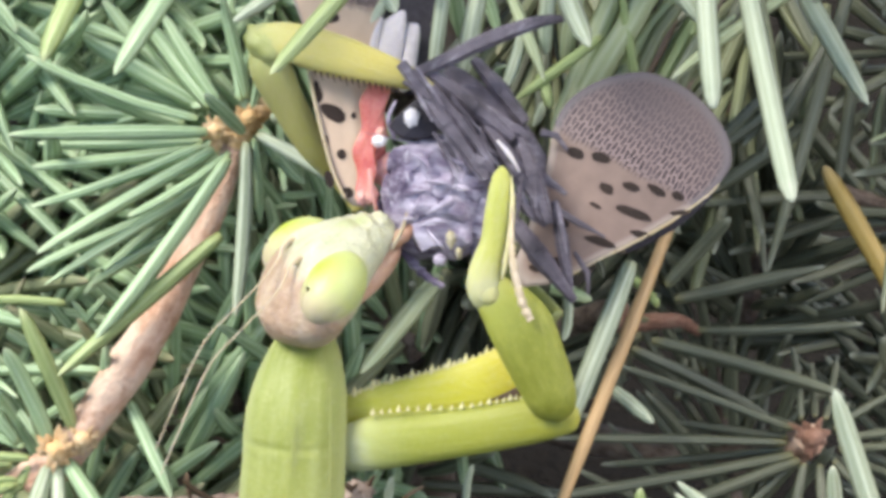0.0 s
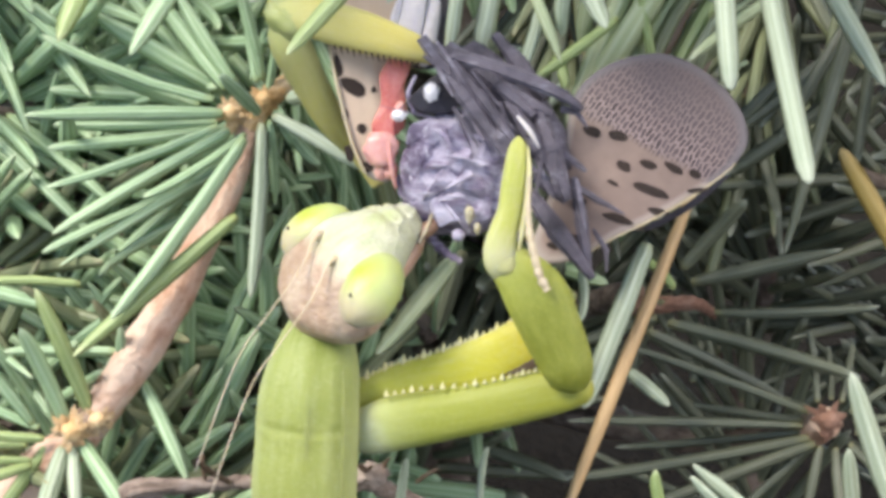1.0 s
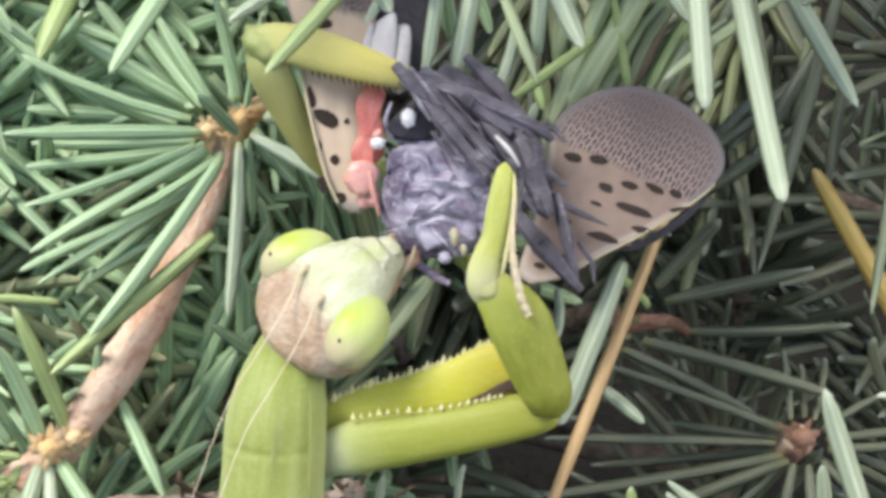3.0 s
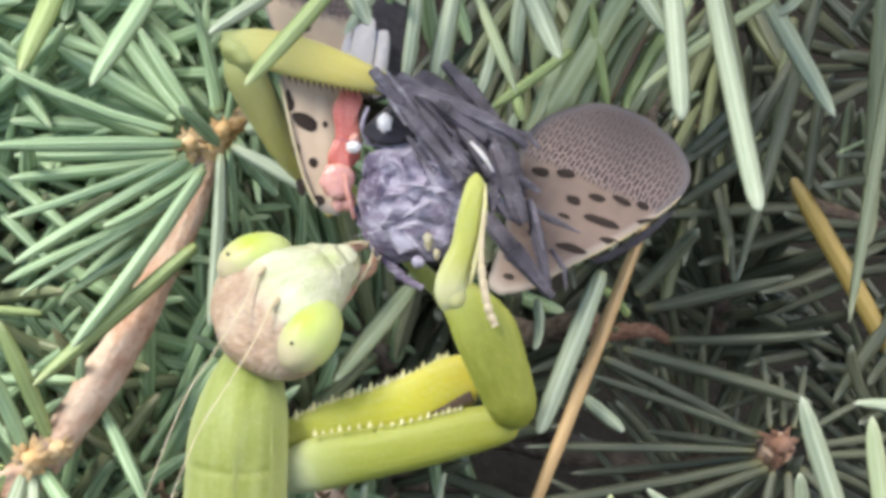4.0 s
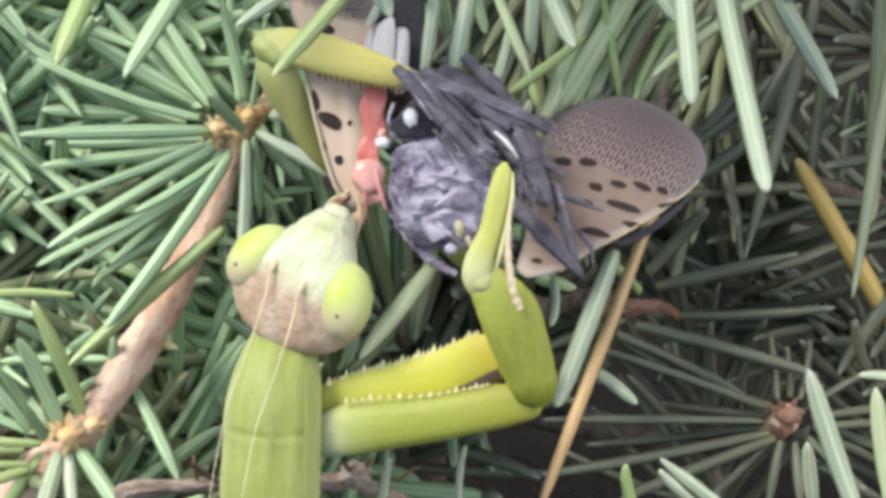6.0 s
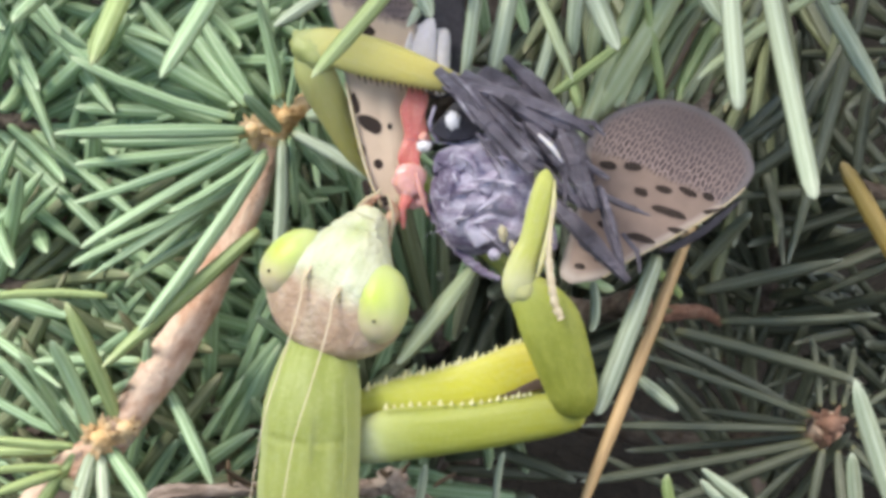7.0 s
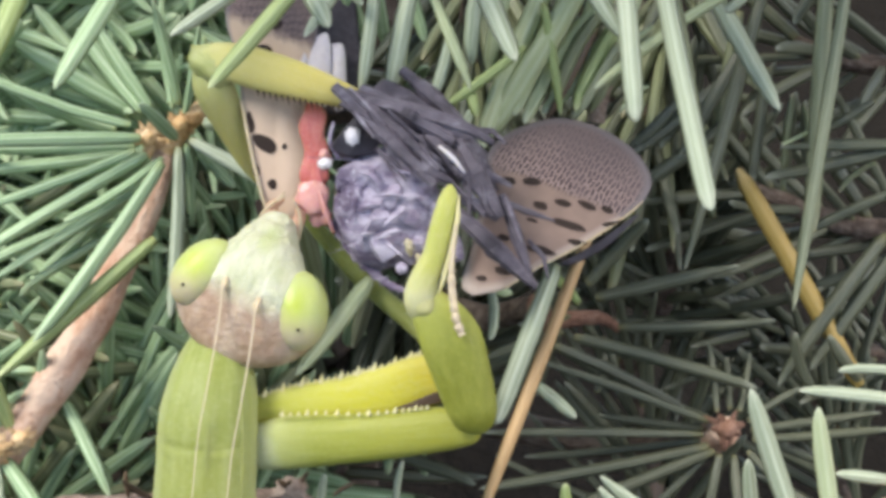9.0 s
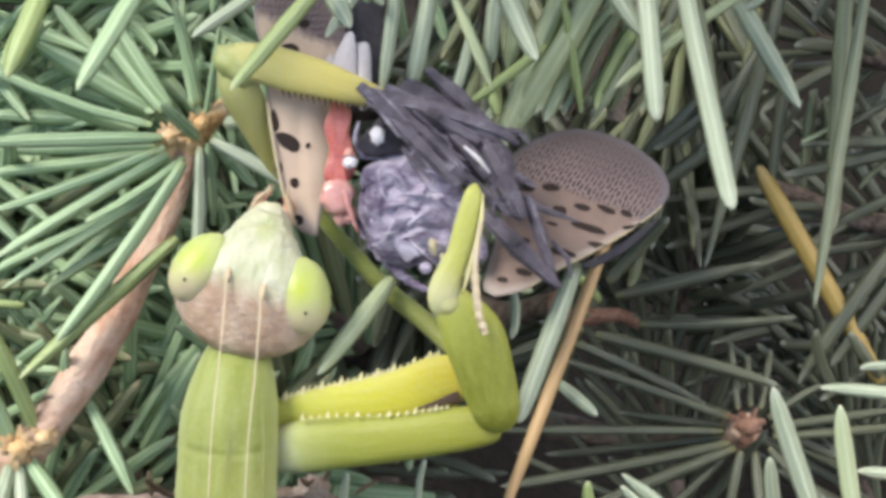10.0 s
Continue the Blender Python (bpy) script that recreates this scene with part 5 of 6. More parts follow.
# ---------------------------------------------------------------- planthopper
def build_prey():
    p = thing("planthopper", "dead spotted planthopper on its back, gripped by the mantis", "insect", mm(*PREY_AT))

    # trunk: overlapping plates, dusted with grey wax
    bm = blob((1.9, -4.17, -0.8), (3.1, 3.4, 2.2), 0.10, 1.6)
    part("thorax", bm, PURPLE, p, "lumpy grey-purple body")
    plates = (((0.38, -2.14, 0.6), (1.6, 0.9, 0.9), 10), ((-0.18, -3.39, 0.4), (1.0, 1.3, 0.9), -10), ((1.84, -2.62, 1), (1.5, 1.2, 0.9), -30), ((3.41, -2.93, 0.7), (1.2, 1.0, 0.8), 40), ((1.06, -4.65, 1), (1.5, 1.2, 0.9), 20),
              ((2.62, -4.65, 1), (1.3, 1.1, 0.9), -20), ((1.38, -6.21, 0.6), (1.5, 1.0, 0.9), -35), ((0.29, -5.43, 0.2), (1.0, 1.4, 0.9), 25), ((3.1, -6.06, 0.6), (1.0, 1.2, 0.8), 10), ((2.04, -3.56, 1.3), (1.0, 0.7, 0.7), 35),
              ((-0.49, -2.6, -0.1), (0.8, 0.9, 0.8), 0), ((4.22, -4.8, 0.2), (1.2, 1.4, 0.9), 0), ((4.88, -6.7, -0.2), (1.1, 1.5, 0.9), 10))
    for i, (c, r, turn) in enumerate(plates):
        part("plate", sclerite(c, r, turn, i), PURPLE, p, smooth=False)
    wrinkles = (((-0.5, -3.25, 1.1), (-0.35, -4.65, 1)), ((0.11, -2.02, 1.5), (1.34, -2.95, 1.9)), ((1.03, -3.42, 2), (2.73, -3.63, 1.9)), ((-0.04, -4.18, 1.2), (1.34, -3.88, 2)), ((1.34, -5.12, 1.9), (2.73, -4.19, 1.9)),
                ((0.49, -1.7, 1.4), (1.04, -2.64, 1.8)), ((2.12, -2.02, 1.8), (3.37, -2.79, 1.5)), ((1.04, -5.74, 1.6), (2.43, -5.43, 1.8)), ((2.58, -3.42, 1.8), (3.79, -4.19, 1.2)))
    for a, b in wrinkles:
        mid = ((a[0] + b[0]) / 2 + 0.2, (a[1] + b[1]) / 2 + 0.15, (a[2] + b[2]) / 2 + 0.12)
        part("fold", loft([(a, 0.07), (mid, 0.15), (b, 0.05)], 8, 14), PURPLE, p)
    r = random.Random(21)
    for i in range(8):
        a = Vector((r.uniform(-0.6, 3.6), r.uniform(-6.6, -1.8), 0))
        out = ((a.x - 1.7) / 3.0) ** 2 + ((a.y + 4.2) / 3.3) ** 2
        a.z = 2.0 - 0.9 * out
        turn, long = r.uniform(0, math.pi), r.uniform(0.2, 0.55)
        d = Vector((math.cos(turn), math.sin(turn), 0)) * long
        part("fold", loft([(a - d, 0.03), (a + Vector((0, 0, 0.04)), r.uniform(0.04, 0.09)), (a + d, 0.02)], 6, 8, flat=0.6), WAX_GREY, p, smooth=False)
    head = part("face", sclerite((0.14, -0.08, 0), (1.6, 1.45, 1.0), 10, 42), BLACK_SKIN_SHADOW, p, "black face", smooth=False)
    part("eye_rim", loft([((-0.86, -1.19, 0), 0.09), ((-1.3, -0.24, -0.1), 0.13), ((-1.04, 0.88, -0.4), 0.09)], 10, 20), PURPLE, head)
    part("wax_drop", blob((-0.03, -0.03, 0.9), (0.42, 0.52, 0.3), 0.2, 2.0, 10), WAX, head, "white wax dot")
    part("wax_drop", blob((-1.65, -1.46, 0.6), (0.4, 0.32, 0.3), 0.25, 2.0), WAX, p, "white wax dot")
    part("antenna_bulb", blob((2.31, -7.51, 1.6), (0.36, 0.34, 0.34), 0.12, 2.0), PURPLE, p, "small pinkish-grey bulb")
    part("fleck", blob((2.77, -6.36, 1.6), (0.22, 0.46, 0.25), 0.45, 2.4, 10), PLANTHOPPER_YELLOW, p, "pale yellow fleck")
    part("fleck", blob((3.27, -7.04, 1.6), (0.16, 0.3, 0.2), 0.45, 2.4, 10), PLANTHOPPER_YELLOW, p, "pale yellow fleck")
    # edge of the body towards the mantis
    part("body_edge", loft([((-1.43, -4.63, -1.6), 0.25), ((-0.16, -6.71, -1.2), 0.3), ((1.42, -8.29, -0.8), 0.26), ((2.68, -8.92, -0.6), 0.16)], 10, 24, swell=lambda s, a: 1 + 0.3 * math.sin(s * 60)), PURPLE, p)

    # Dark filler added behind the legs to close the gaps between them.
    part("abdomen", blob((4.6, -0.2, -0.8), (4.4, 1.5, 1.0), 0.18, 1.6, -42, seed=5.0), LEG_GREY, p, "dark grey filler added under the legs")
    # folded legs: straight, keeled joints laid over one another
    def leg(i, a, b, c):
        a, b, c = ((q, r * 1.1) for q, r in (a, b, c))
        bm = bmesh.new()
        for (p0, r0), (p1, r1) in ((a, b), (b, c)):
            p0, p1 = Vector(p0), Vector(p1)
            over = (p1 - p0) * 0.06
            loft([(p0 - over, r0 * 0.8), (p0, r0), (p1, r1), (p1 + over, r1 * 0.7)], 6, 10, flat=0.75, bm=bm,
                 swell=lambda s, w: 1 + 0.14 * noise.noise(Vector((s * 6, math.cos(w) * 2, i * 3.7))))
        part("leg", bm, LEG_GREY, p, "dark slate-grey folded leg", smooth=False)

    leg(0, ((-0.71, 2.56, 1.2), 0.3), ((1.71, -0.06, 2.2), 0.46), ((4.11, -2.71, 2.2), 0.3))
    leg(1, ((0.76, 2.48, 0.6), 0.3), ((3.21, 0.92, 1.7), 0.42), ((5.33, -0.52, 1.6), 0.26))
    leg(2, ((1.93, 1.78, 0.4), 0.25), ((4.17, 0.54, 1.3), 0.36), ((6.3, -0.41, 1.2), 0.24))
    leg(3, ((3.11, 3.59, -1.4), 0.28), ((4.58, 2.09, -0.4), 0.46), ((5.99, 0.54, 0.2), 0.3))
    leg(4, ((3.64, -0.32, 1.8), 0.18), ((3.93, -1.57, 2.2), 0.24), ((4.09, -2.65, 2), 0.14))
    leg(5, ((4.1, -0.14, 1.4), 0.24), ((5.34, -1.48, 2.3), 0.3), ((6.45, -2.65, 2), 0.2))
    leg(6, ((5.75, -0.28, 1), 0.28), ((6.66, -2.4, 2.1), 0.5), ((7.79, -4.75, 1.9), 0.32))
    leg(7, ((5.15, -3.32, 1.4), 0.22), ((6.37, -4.07, 1.8), 0.34), ((7.67, -4.94, 1.5), 0.2))
    leg(8, ((5.56, -4.63, 1.8), 0.34), ((7.42, -6.61, 2.3), 0.52), ((9.49, -8.73, 1.8), 0.26))
    leg(9, ((8.14, -3.87, 1.2), 0.2), ((8.75, -6, 1.7), 0.34), ((9.39, -8.18, 1.5), 0.18))
    leg(10, ((6.37, -2, 1), 0.2), ((7.47, -2.57, 1.4), 0.24), ((8.58, -3.19, 1.2), 0.12))
    leg(11, ((8.45, -4.25, 1.2), 0.18), ((9.53, -4.75, 1.4), 0.18), ((10.87, -5.25, 1.2), 0.06))
    leg(12, ((2.65, -1.28, 1.8), 0.2), ((3.92, -2.1, 2.3), 0.3), ((5.3, -2.89, 2), 0.18))
    leg(13, ((4.6, -0.7, 1.4), 0.24), ((5.9, -2.41, 2.3), 0.34), ((7.32, -4.07, 2), 0.2))
    leg(14, ((1.05, 1.56, 1.4), 0.2), ((2.72, -0.13, 2.3), 0.3), ((4.41, -2.04, 2.4), 0.16))
    leg(15, ((7.05, -0.03, 0.4), 0.2), ((7.85, -0.09, 0.3), 0.16), ((8.49, -0.77, 0.2), 0.08))
    leg(16, ((9.47, -6.37, 1.4), 0.12), ((10.25, -7.31, 1.4), 0.14), ((10.41, -8.4, 1.4), 0.06))

    # thin spines and feet between the legs
    r = random.Random(33)
    for i in range(22):
        f = (i + 0.5) / 22
        mid = Vector((0.4, 1.3, 1.9)).lerp(Vector((7.6, -5.2, 2.0)), f) + Vector((r.uniform(-1.1, 1.3), r.uniform(-0.9, 1.1), r.uniform(-0.2, 0.45)))
        turn, long = radians(r.gauss(-46 - 8 * f, 13)), r.uniform(0.6, 1.5)
        d = Vector((math.cos(turn), math.sin(turn), r.uniform(-0.15, 0.15))) * long
        part("spine", loft([(mid - d, 0.11), (mid, 0.14), (mid + d, 0.04)], 5, 8), LEG_PALE if i % 3 == 0 else LEG_GREY, p, smooth=False)

    # this one still kicks at first: its mesh turns about its root
    root = Vector((-0.17, 2.4, 0.4))
    bm = loft([(Vector(q) - root, r) for q, r in (((-0.49, 2.46, 0.4), 0.3), ((1.37, 1.79, 1.2), 0.4), ((4.15, 0.93, 1.6), 0.45), ((6.67, -0.07, 1.2), 0.34), ((7.8, -0.8, 0.8), 0.2))], 6, 14, flat=0.8)
    kicking = part("leg", bm, LEG_GREY, p, "dark slate-grey leg, raised at first", smooth=False)
    kicking.matrix_basis = Matrix.Translation(root * UNIT)

    part("leg_stripe", loft([((4.64, -0.88, 2.7), 0.08), ((5.37, -1.59, 2.8), 0.15), ((6, -2.41, 2.6), 0.06)], 8, 14), HINDWHITE, p)

    # near forewing, spread to one side, netted tip and dark spots
    ax = ((6.96, -8.47, 0), (16.41, -2.47, 0), (2.8, 0.4, 0))
    rim = [(6.96, -8.47, 0.2), (8.77, -8.02, 0.3), (10.64, -6.64, 0.3), (12.68, -5.36, 0.2), (14.7, -3.9, 0), (16.41, -2.47, -0.2), (17.31, -1.25, -0.4), (17.57, -0.23, -0.5), (17.11, 1.12, -0.6), (16.04, 2.41, -0.7), (14.7, 3.35, -0.8),
           (13.24, 3.9, -0.9), (11.99, 3.95, -0.9), (10.48, 3.51, -0.9), (9.16, 2.74, -0.8), (8.19, 1.7, -0.7), (7.71, 0.41, -0.6), (7.5, -1.95, -0.4), (6.91, -5.12, -0.2), (6.34, -7.66, 0)]
    wing_bm = sheet(rim, 0.6, 0.10, 26, 120, 0.08, ax)
    spots = [(9.02, -0.92, 0.44, 0.22, -0.33), (10.39, -1.02, 0.44, 0.22, -0.2), (10.88, -2.67, 0.36, 0.22, -0.5), (12.19, -2.44, 0.41, 0.19, -0.24), (13.59, -2.47, 0.49, 0.19, -0.41), (14.79, -2.65, 0.29, 0.19, -0.41),
             (12.5, -3.83, 0.83, 0.22, -0.24), (10.82, -5.57, 0.73, 0.19, -0.2), (12.99, -4.93, 0.49, 0.15, -0.1), (15.01, -3.53, 0.49, 0.12, 0.2), (11.96, -6.0, 0.34, 0.1, 0.11), (8.72, -4.77, 0.29, 0.17, -0.41),
             (8.65, -6.95, 0.39, 0.19, -0.33), (7.45, -7.39, 0.27, 0.15, -0.24), (10.37, -3.66, 0.29, 0.1, -0.38)]
    carrier = wing_bm.copy()
    wing = part("forewing", wing_bm, NET_WING, p, "tan forewing with dark spots and a netted grey-brown tip")
    spots_on(carrier, spots, wing, DARK_DOT)
    carrier.free()
    part("wing_edge", loft([((17.0, -1.75, -0.3), 0.04), ((16.35, -2.5, -0.1), 0.06), ((14.68, -3.97, 0.1), 0.07), ((12.66, -5.43, 0.3), 0.07), ((10.63, -6.7, 0.4), 0.06), ((8.77, -8.06, 0.4), 0.06)], 8, 40), PINK_GREY, wing, "pale outer edge of the wing")
    # Dark strip along the lower edge stands in for the wing's shadow.
    bm = sheet([(11.9, -6.1, -0.3), (14.08, -4.6, -0.4), (15.1, -3.75, -0.5), (16.4, -2.6, -0.7), (16.75, -2.5, -0.8), (15.3, -4.1, -0.9), (14.0, -5.1, -0.9), (12.9, -5.8, -0.7)], 0.05, 0.1, 6, 40)
    part("hindwing_edge", bm, BLACK_SKIN_SHADOW, wing, "dark strip for the shadow under the wing")

    # far forewing, behind the raised foreleg
    ax = ((-2.23, -4.95, -2), (-6.69, -3.83, -2), (-4.46, 5.85, -3))
    wing_bm = sheet([(-1.97, -5.11, -2), (-3.19, -4.79, -2.1), (-4.21, -3.03, -2.1), (-5.25, -0.31, -2.1), (-6.12, 2.26, -2.3), (-6.77, 4.7, -2.8), (-7.69, 6.85, -3.4), (-7.70, 9.16, -3.8), (-6.09, 10.82, -4), (-3.82, 10.51, -4), (-2.46, 8.53, -3.7), (-2.37, 5.9, -3.4),
                     (-2.34, 2.96, -3), (-1.83, 0.36, -2.6), (-1.90, -2.55, -2.2)], 0.35, 0.10, 16, 80, 0.1, ax)
    spots = [(-4.44, -0.04, 0.66, 0.32, -0.45), (-5.28, 5.33, 0.42, 0.24, 0.0), (-5.45, 1.06, 0.2, 0.5, 0.35), (-4.75, -1.63, 0.18, 0.34, 0.3), (-3.75, -2.26, 0.22, 0.25, 0.2),
             (-4.29, -3.69, 0.2, 0.42, 0.4), (-3.18, -4.32, 0.25, 0.25, 0.0), (-3.33, -0.04, 0.12, 0.14, 0.0), (-4.74, 6.92, 0.3, 0.2, 0.3), (-3.80, 3.76, 0.3, 0.16, 0.1)]
    carrier = wing_bm.copy()
    wing2 = part("far_forewing", wing_bm, FAR_WING, p, "cream forewing with black spots")
    spots_on(carrier, spots, wing2, DARK_DOT)
    carrier.free()
    part("wing_vein", loft([((-6.10, 2.22, -2.1), 0.09), ((-5.24, -0.34, -1.9), 0.11), ((-4.20, -3.04, -1.9), 0.11), ((-3.25, -4.73, -1.9), 0.09)], 8, 26), PINK_GREY, wing2, "pale raised wing edge")
    # red hindwing and torn wet flesh
    bm = sheet([(-2.5, 2.3, -1.5), (-1.45, 1.6, -1.3), (-1.6, 0.3, -1.2), (-1.42, -0.8, -1.1), (-1.9, -2.0, -1), (-1.7, -3.1, -1), (-2.0, -4.7, -1.1), (-2.7, -4.3, -1.2), (-2.75, -3.2, -1.3), (-3.15, -2.0, -1.3), (-2.8, -0.7, -1.3), (-3.05, 0.7, -1.4), (-2.7, 1.6, -1.4)], 0.22, 0.1, 10, 66, 0.5)
    part("hindwing", bm, RED, p, "red hindwing")
    for i, (c, r) in enumerate((((-1.75, -4.4, -1.1), (0.4, 0.5, 0.35)), ((-1.62, -1.0, -0.8), (0.36, 0.42, 0.35)), ((-2.3, -4.55, -1.2), (0.4, 0.4, 0.3)))):
        part("flesh", blob(c, r, 0.3, 1.7, seed=i * 2.7), FLESH, p, "wet pinkish-red flesh")
    drop = part("flesh_drop", blob((-2.42, -3.3, -0.75), (0.95, 0.98, 0.38), 0.25, 1.2, 15, seed=1.3), FLESH, p, "glossy pink lump of wet flesh")
    bm = loft([((-2.45, -3.4, -0.95), 0.25), ((-2.6, -4.3, -0.8), 0.36), ((-2.9, -5.0, -0.75), 0.26), ((-2.85, -5.55, -0.8), 0.2), ((-2.82, -6.1, -0.85), 0.08)], 10, 40, flat=0.7, swell=lambda s, a: 1 + 0.35 * noise.noise(Vector((s * 9, math.cos(a), math.sin(a)))))
    strand = part("flesh_strand", bm, WET_RED, p, "torn red strand of wet flesh")
    part("tendon", loft([((-2.06, -2.97, -0.3), 0.12), ((-1.81, -4.01, -0.2), 0.16), ((-1.37, -5.37, -0.5), 0.09)], 8, 16), FLESH, p, "pale pink thread of tissue")
    # white-banded black hindwing behind
    for a, b, c, d in (((-3.11, 5.42, -3.5), (-2.37, 5.9, -3.4), (-2.53, 2.62, -2.8), (-3.02, 2.95, -2.9)), ((-2.33, 5.59, -3.5), (-1.07, 6.07, -3.4), (-1.25, 2.14, -2.7), (-2.60, 2.45, -2.7)), ((-0.97, 5.61, -3.6), (-0.19, 5.28, -3.6), (-0.34, 1.98, -2.8), (-1.18, 2.05, -2.8))):
        part("white_panel", sheet([a, b, c, d], 0.2, 0.08, 5, 30), HINDWHITE, p, "white band of the hindwing")
    bm = sheet([(-3.51, 6.02, -4.6), (-2.52, 10, -5), (0.11, 10.35, -5), (0.75, 6.06, -4.8), (0.40, 2.08, -4.2), (-2.53, 2.04, -3.8)], 0.2, 0.1, 8, 40, 0.3)
    part("black_panel", bm, BLACK_SKIN_SHADOW, p, "black part of the hindwing")
    return p, wing, kicking, wing2, drop, strand


# ---------------------------------------------------------------- build
MANTIS_AT = (-5.34, -7.33, 5)
HEAD_AT = (-0.42, 6.71, 1, 1.21, -19.28, -26.69)
FEMUR_AT = (12.4, -1.14, 3)
PREY_AT = (-0.35, 7.37, 4)
WING_HINGE = (6.96, -8.47, 0.2)
build_spruce()
build_dead_twig()
mantis, mantis_head, mantis_coxa, mantis_femur, mantis_far, mantis_feelers, mantis_midleg = build_mantis()
prey, prey_wing, prey_leg, prey_far_wing, prey_drop, prey_strand = build_prey()


def motions():
    walk(mantis, [(t, TILT @ m) for t, m in [
        (0, mm(-4.25, -7.35, 5.00, 0.00, 0.00, 0.00)),
        (0.5, mm(-4.32, -7.38, 5.00, 0.00, 0.00, 0.00)),
        (1, mm(-4.38, -7.44, 5.00, 0.00, 0.00, 0.00)),
        (1.5, mm(-4.64, -7.55, 5.00, 0.00, 0.00, 0.00)),
        (2, mm(-5.06, -7.66, 5.00, 0.00, 0.00, 0.00)),
        (2.5, mm(-4.85, -7.67, 5.00, 0.00, 0.00, 0.00)),
        (2.7, mm(-4.79, -7.67, 5.00, 0.00, 0.00, 0.00)),
        (4, mm(-5.98, -8.18, 5.00, 0.00, 0.00, 0.00)),
        (4.5, mm(-5.96, -7.95, 5.00, 0.00, 0.00, 0.00)),
        (5, mm(-5.98, -7.76, 5.00, 0.00, 0.00, 0.00)),
        (5.2, mm(-5.89, -7.71, 5.00, 0.00, 0.00, 0.00)),
        (6.5, mm(-5.66, -7.62, 5.00, 0.00, 0.00, 0.00)),
        (7, mm(-5.56, -7.57, 5.00, 0.00, 0.00, 0.00)),
        (7.5, mm(-5.36, -7.48, 5.00, 0.00, 0.00, 0.00)),
        (8, mm(-5.34, -7.33, 5.00, 0.00, 0.00, 0.00)),
        (8.5, mm(-5.38, -7.24, 5.00, 0.00, 0.00, 0.00)),
        (9, mm(-5.65, -7.28, 5.00, 0.00, 0.00, 0.00)),
        (9.5, mm(-6.10, -7.41, 5.00, 0.00, 0.00, 0.00)),
        (10, mm(-5.78, -7.52, 5.00, 0.00, 0.00, 0.00)),
    ]])
    walk(mantis_head, [
        (0, mm(-2.20, 7.70, 1.00, -4.00, -58.00, -44.00)),
        (0.5, mm(-2.12, 7.00, 1.00, 2.00, -55.00, -55.00)),
        (1, mm(-1.28, 7.03, 1.00, -5.00, -43.00, -44.00)),
        (1.5, mm(-0.20, 6.28, 1.00, -2.00, -20.00, -49.00)),
        (2, mm(-0.77, 6.16, 1.00, 2.95, -29.78, -43.28)),
        (2.5, mm(-0.37, 6.72, 1.00, -0.30, -27.00, -51.50)),
        (2.7, mm(-0.30, 6.27, 1.00, -0.99, -29.15, -49.39)),
        (4, mm(-0.61, 7.26, 1.00, -4.21, -29.44, -52.32)),
        (4.5, mm(-0.93, 6.09, 1.00, -0.06, -17.55, -25.48)),
        (5, mm(-1.30, 5.68, 1.00, -3.22, -7.39, -17.39)),
        (5.2, mm(-0.98, 5.98, 1.00, -3.76, -14.98, -23.94)),
        (6.5, mm(-1.68, 6.49, 1.00, -2.40, -20.09, -27.06)),
        (7, mm(-1.71, 6.38, 1.00, -1.34, -19.08, -24.94)),
        (7.5, mm(-1.63, 6.36, 1.00, 0.53, -24.35, -25.56)),
        (8, mm(-0.97, 6.71, 1.00, 1.21, -19.28, -26.69)),
        (8.5, mm(-0.54, 5.95, 1.00, -2.51, -6.97, -28.14)),
        (9, mm(-0.55, 6.13, 1.00, -1.95, -9.88, -21.53)),
        (9.5, mm(-1.81, 6.68, 1.00, -5.42, 0.26, -20.02)),
        (10, mm(-1.52, 6.96, 1.00, -8.50, -3.50, -16.20)),
    ])
    for feeler in mantis_feelers:
        at = feeler.matrix_basis.copy()
        walk(feeler, [(t, at @ Matrix.Rotation(radians(a), 4, "Z")) for t, a in ((0, 31), (0.5, 36), (1, 25), (1.5, 22), (2, 19), (2.5, 28), (2.7, 24), (4, 27), (4.5, 9), (5, 1), (5.2, 4), (6.5, 8), (7, 7), (8, 8), (8.5, 9), (9, 7), (9.5, 6), (10, 4))])
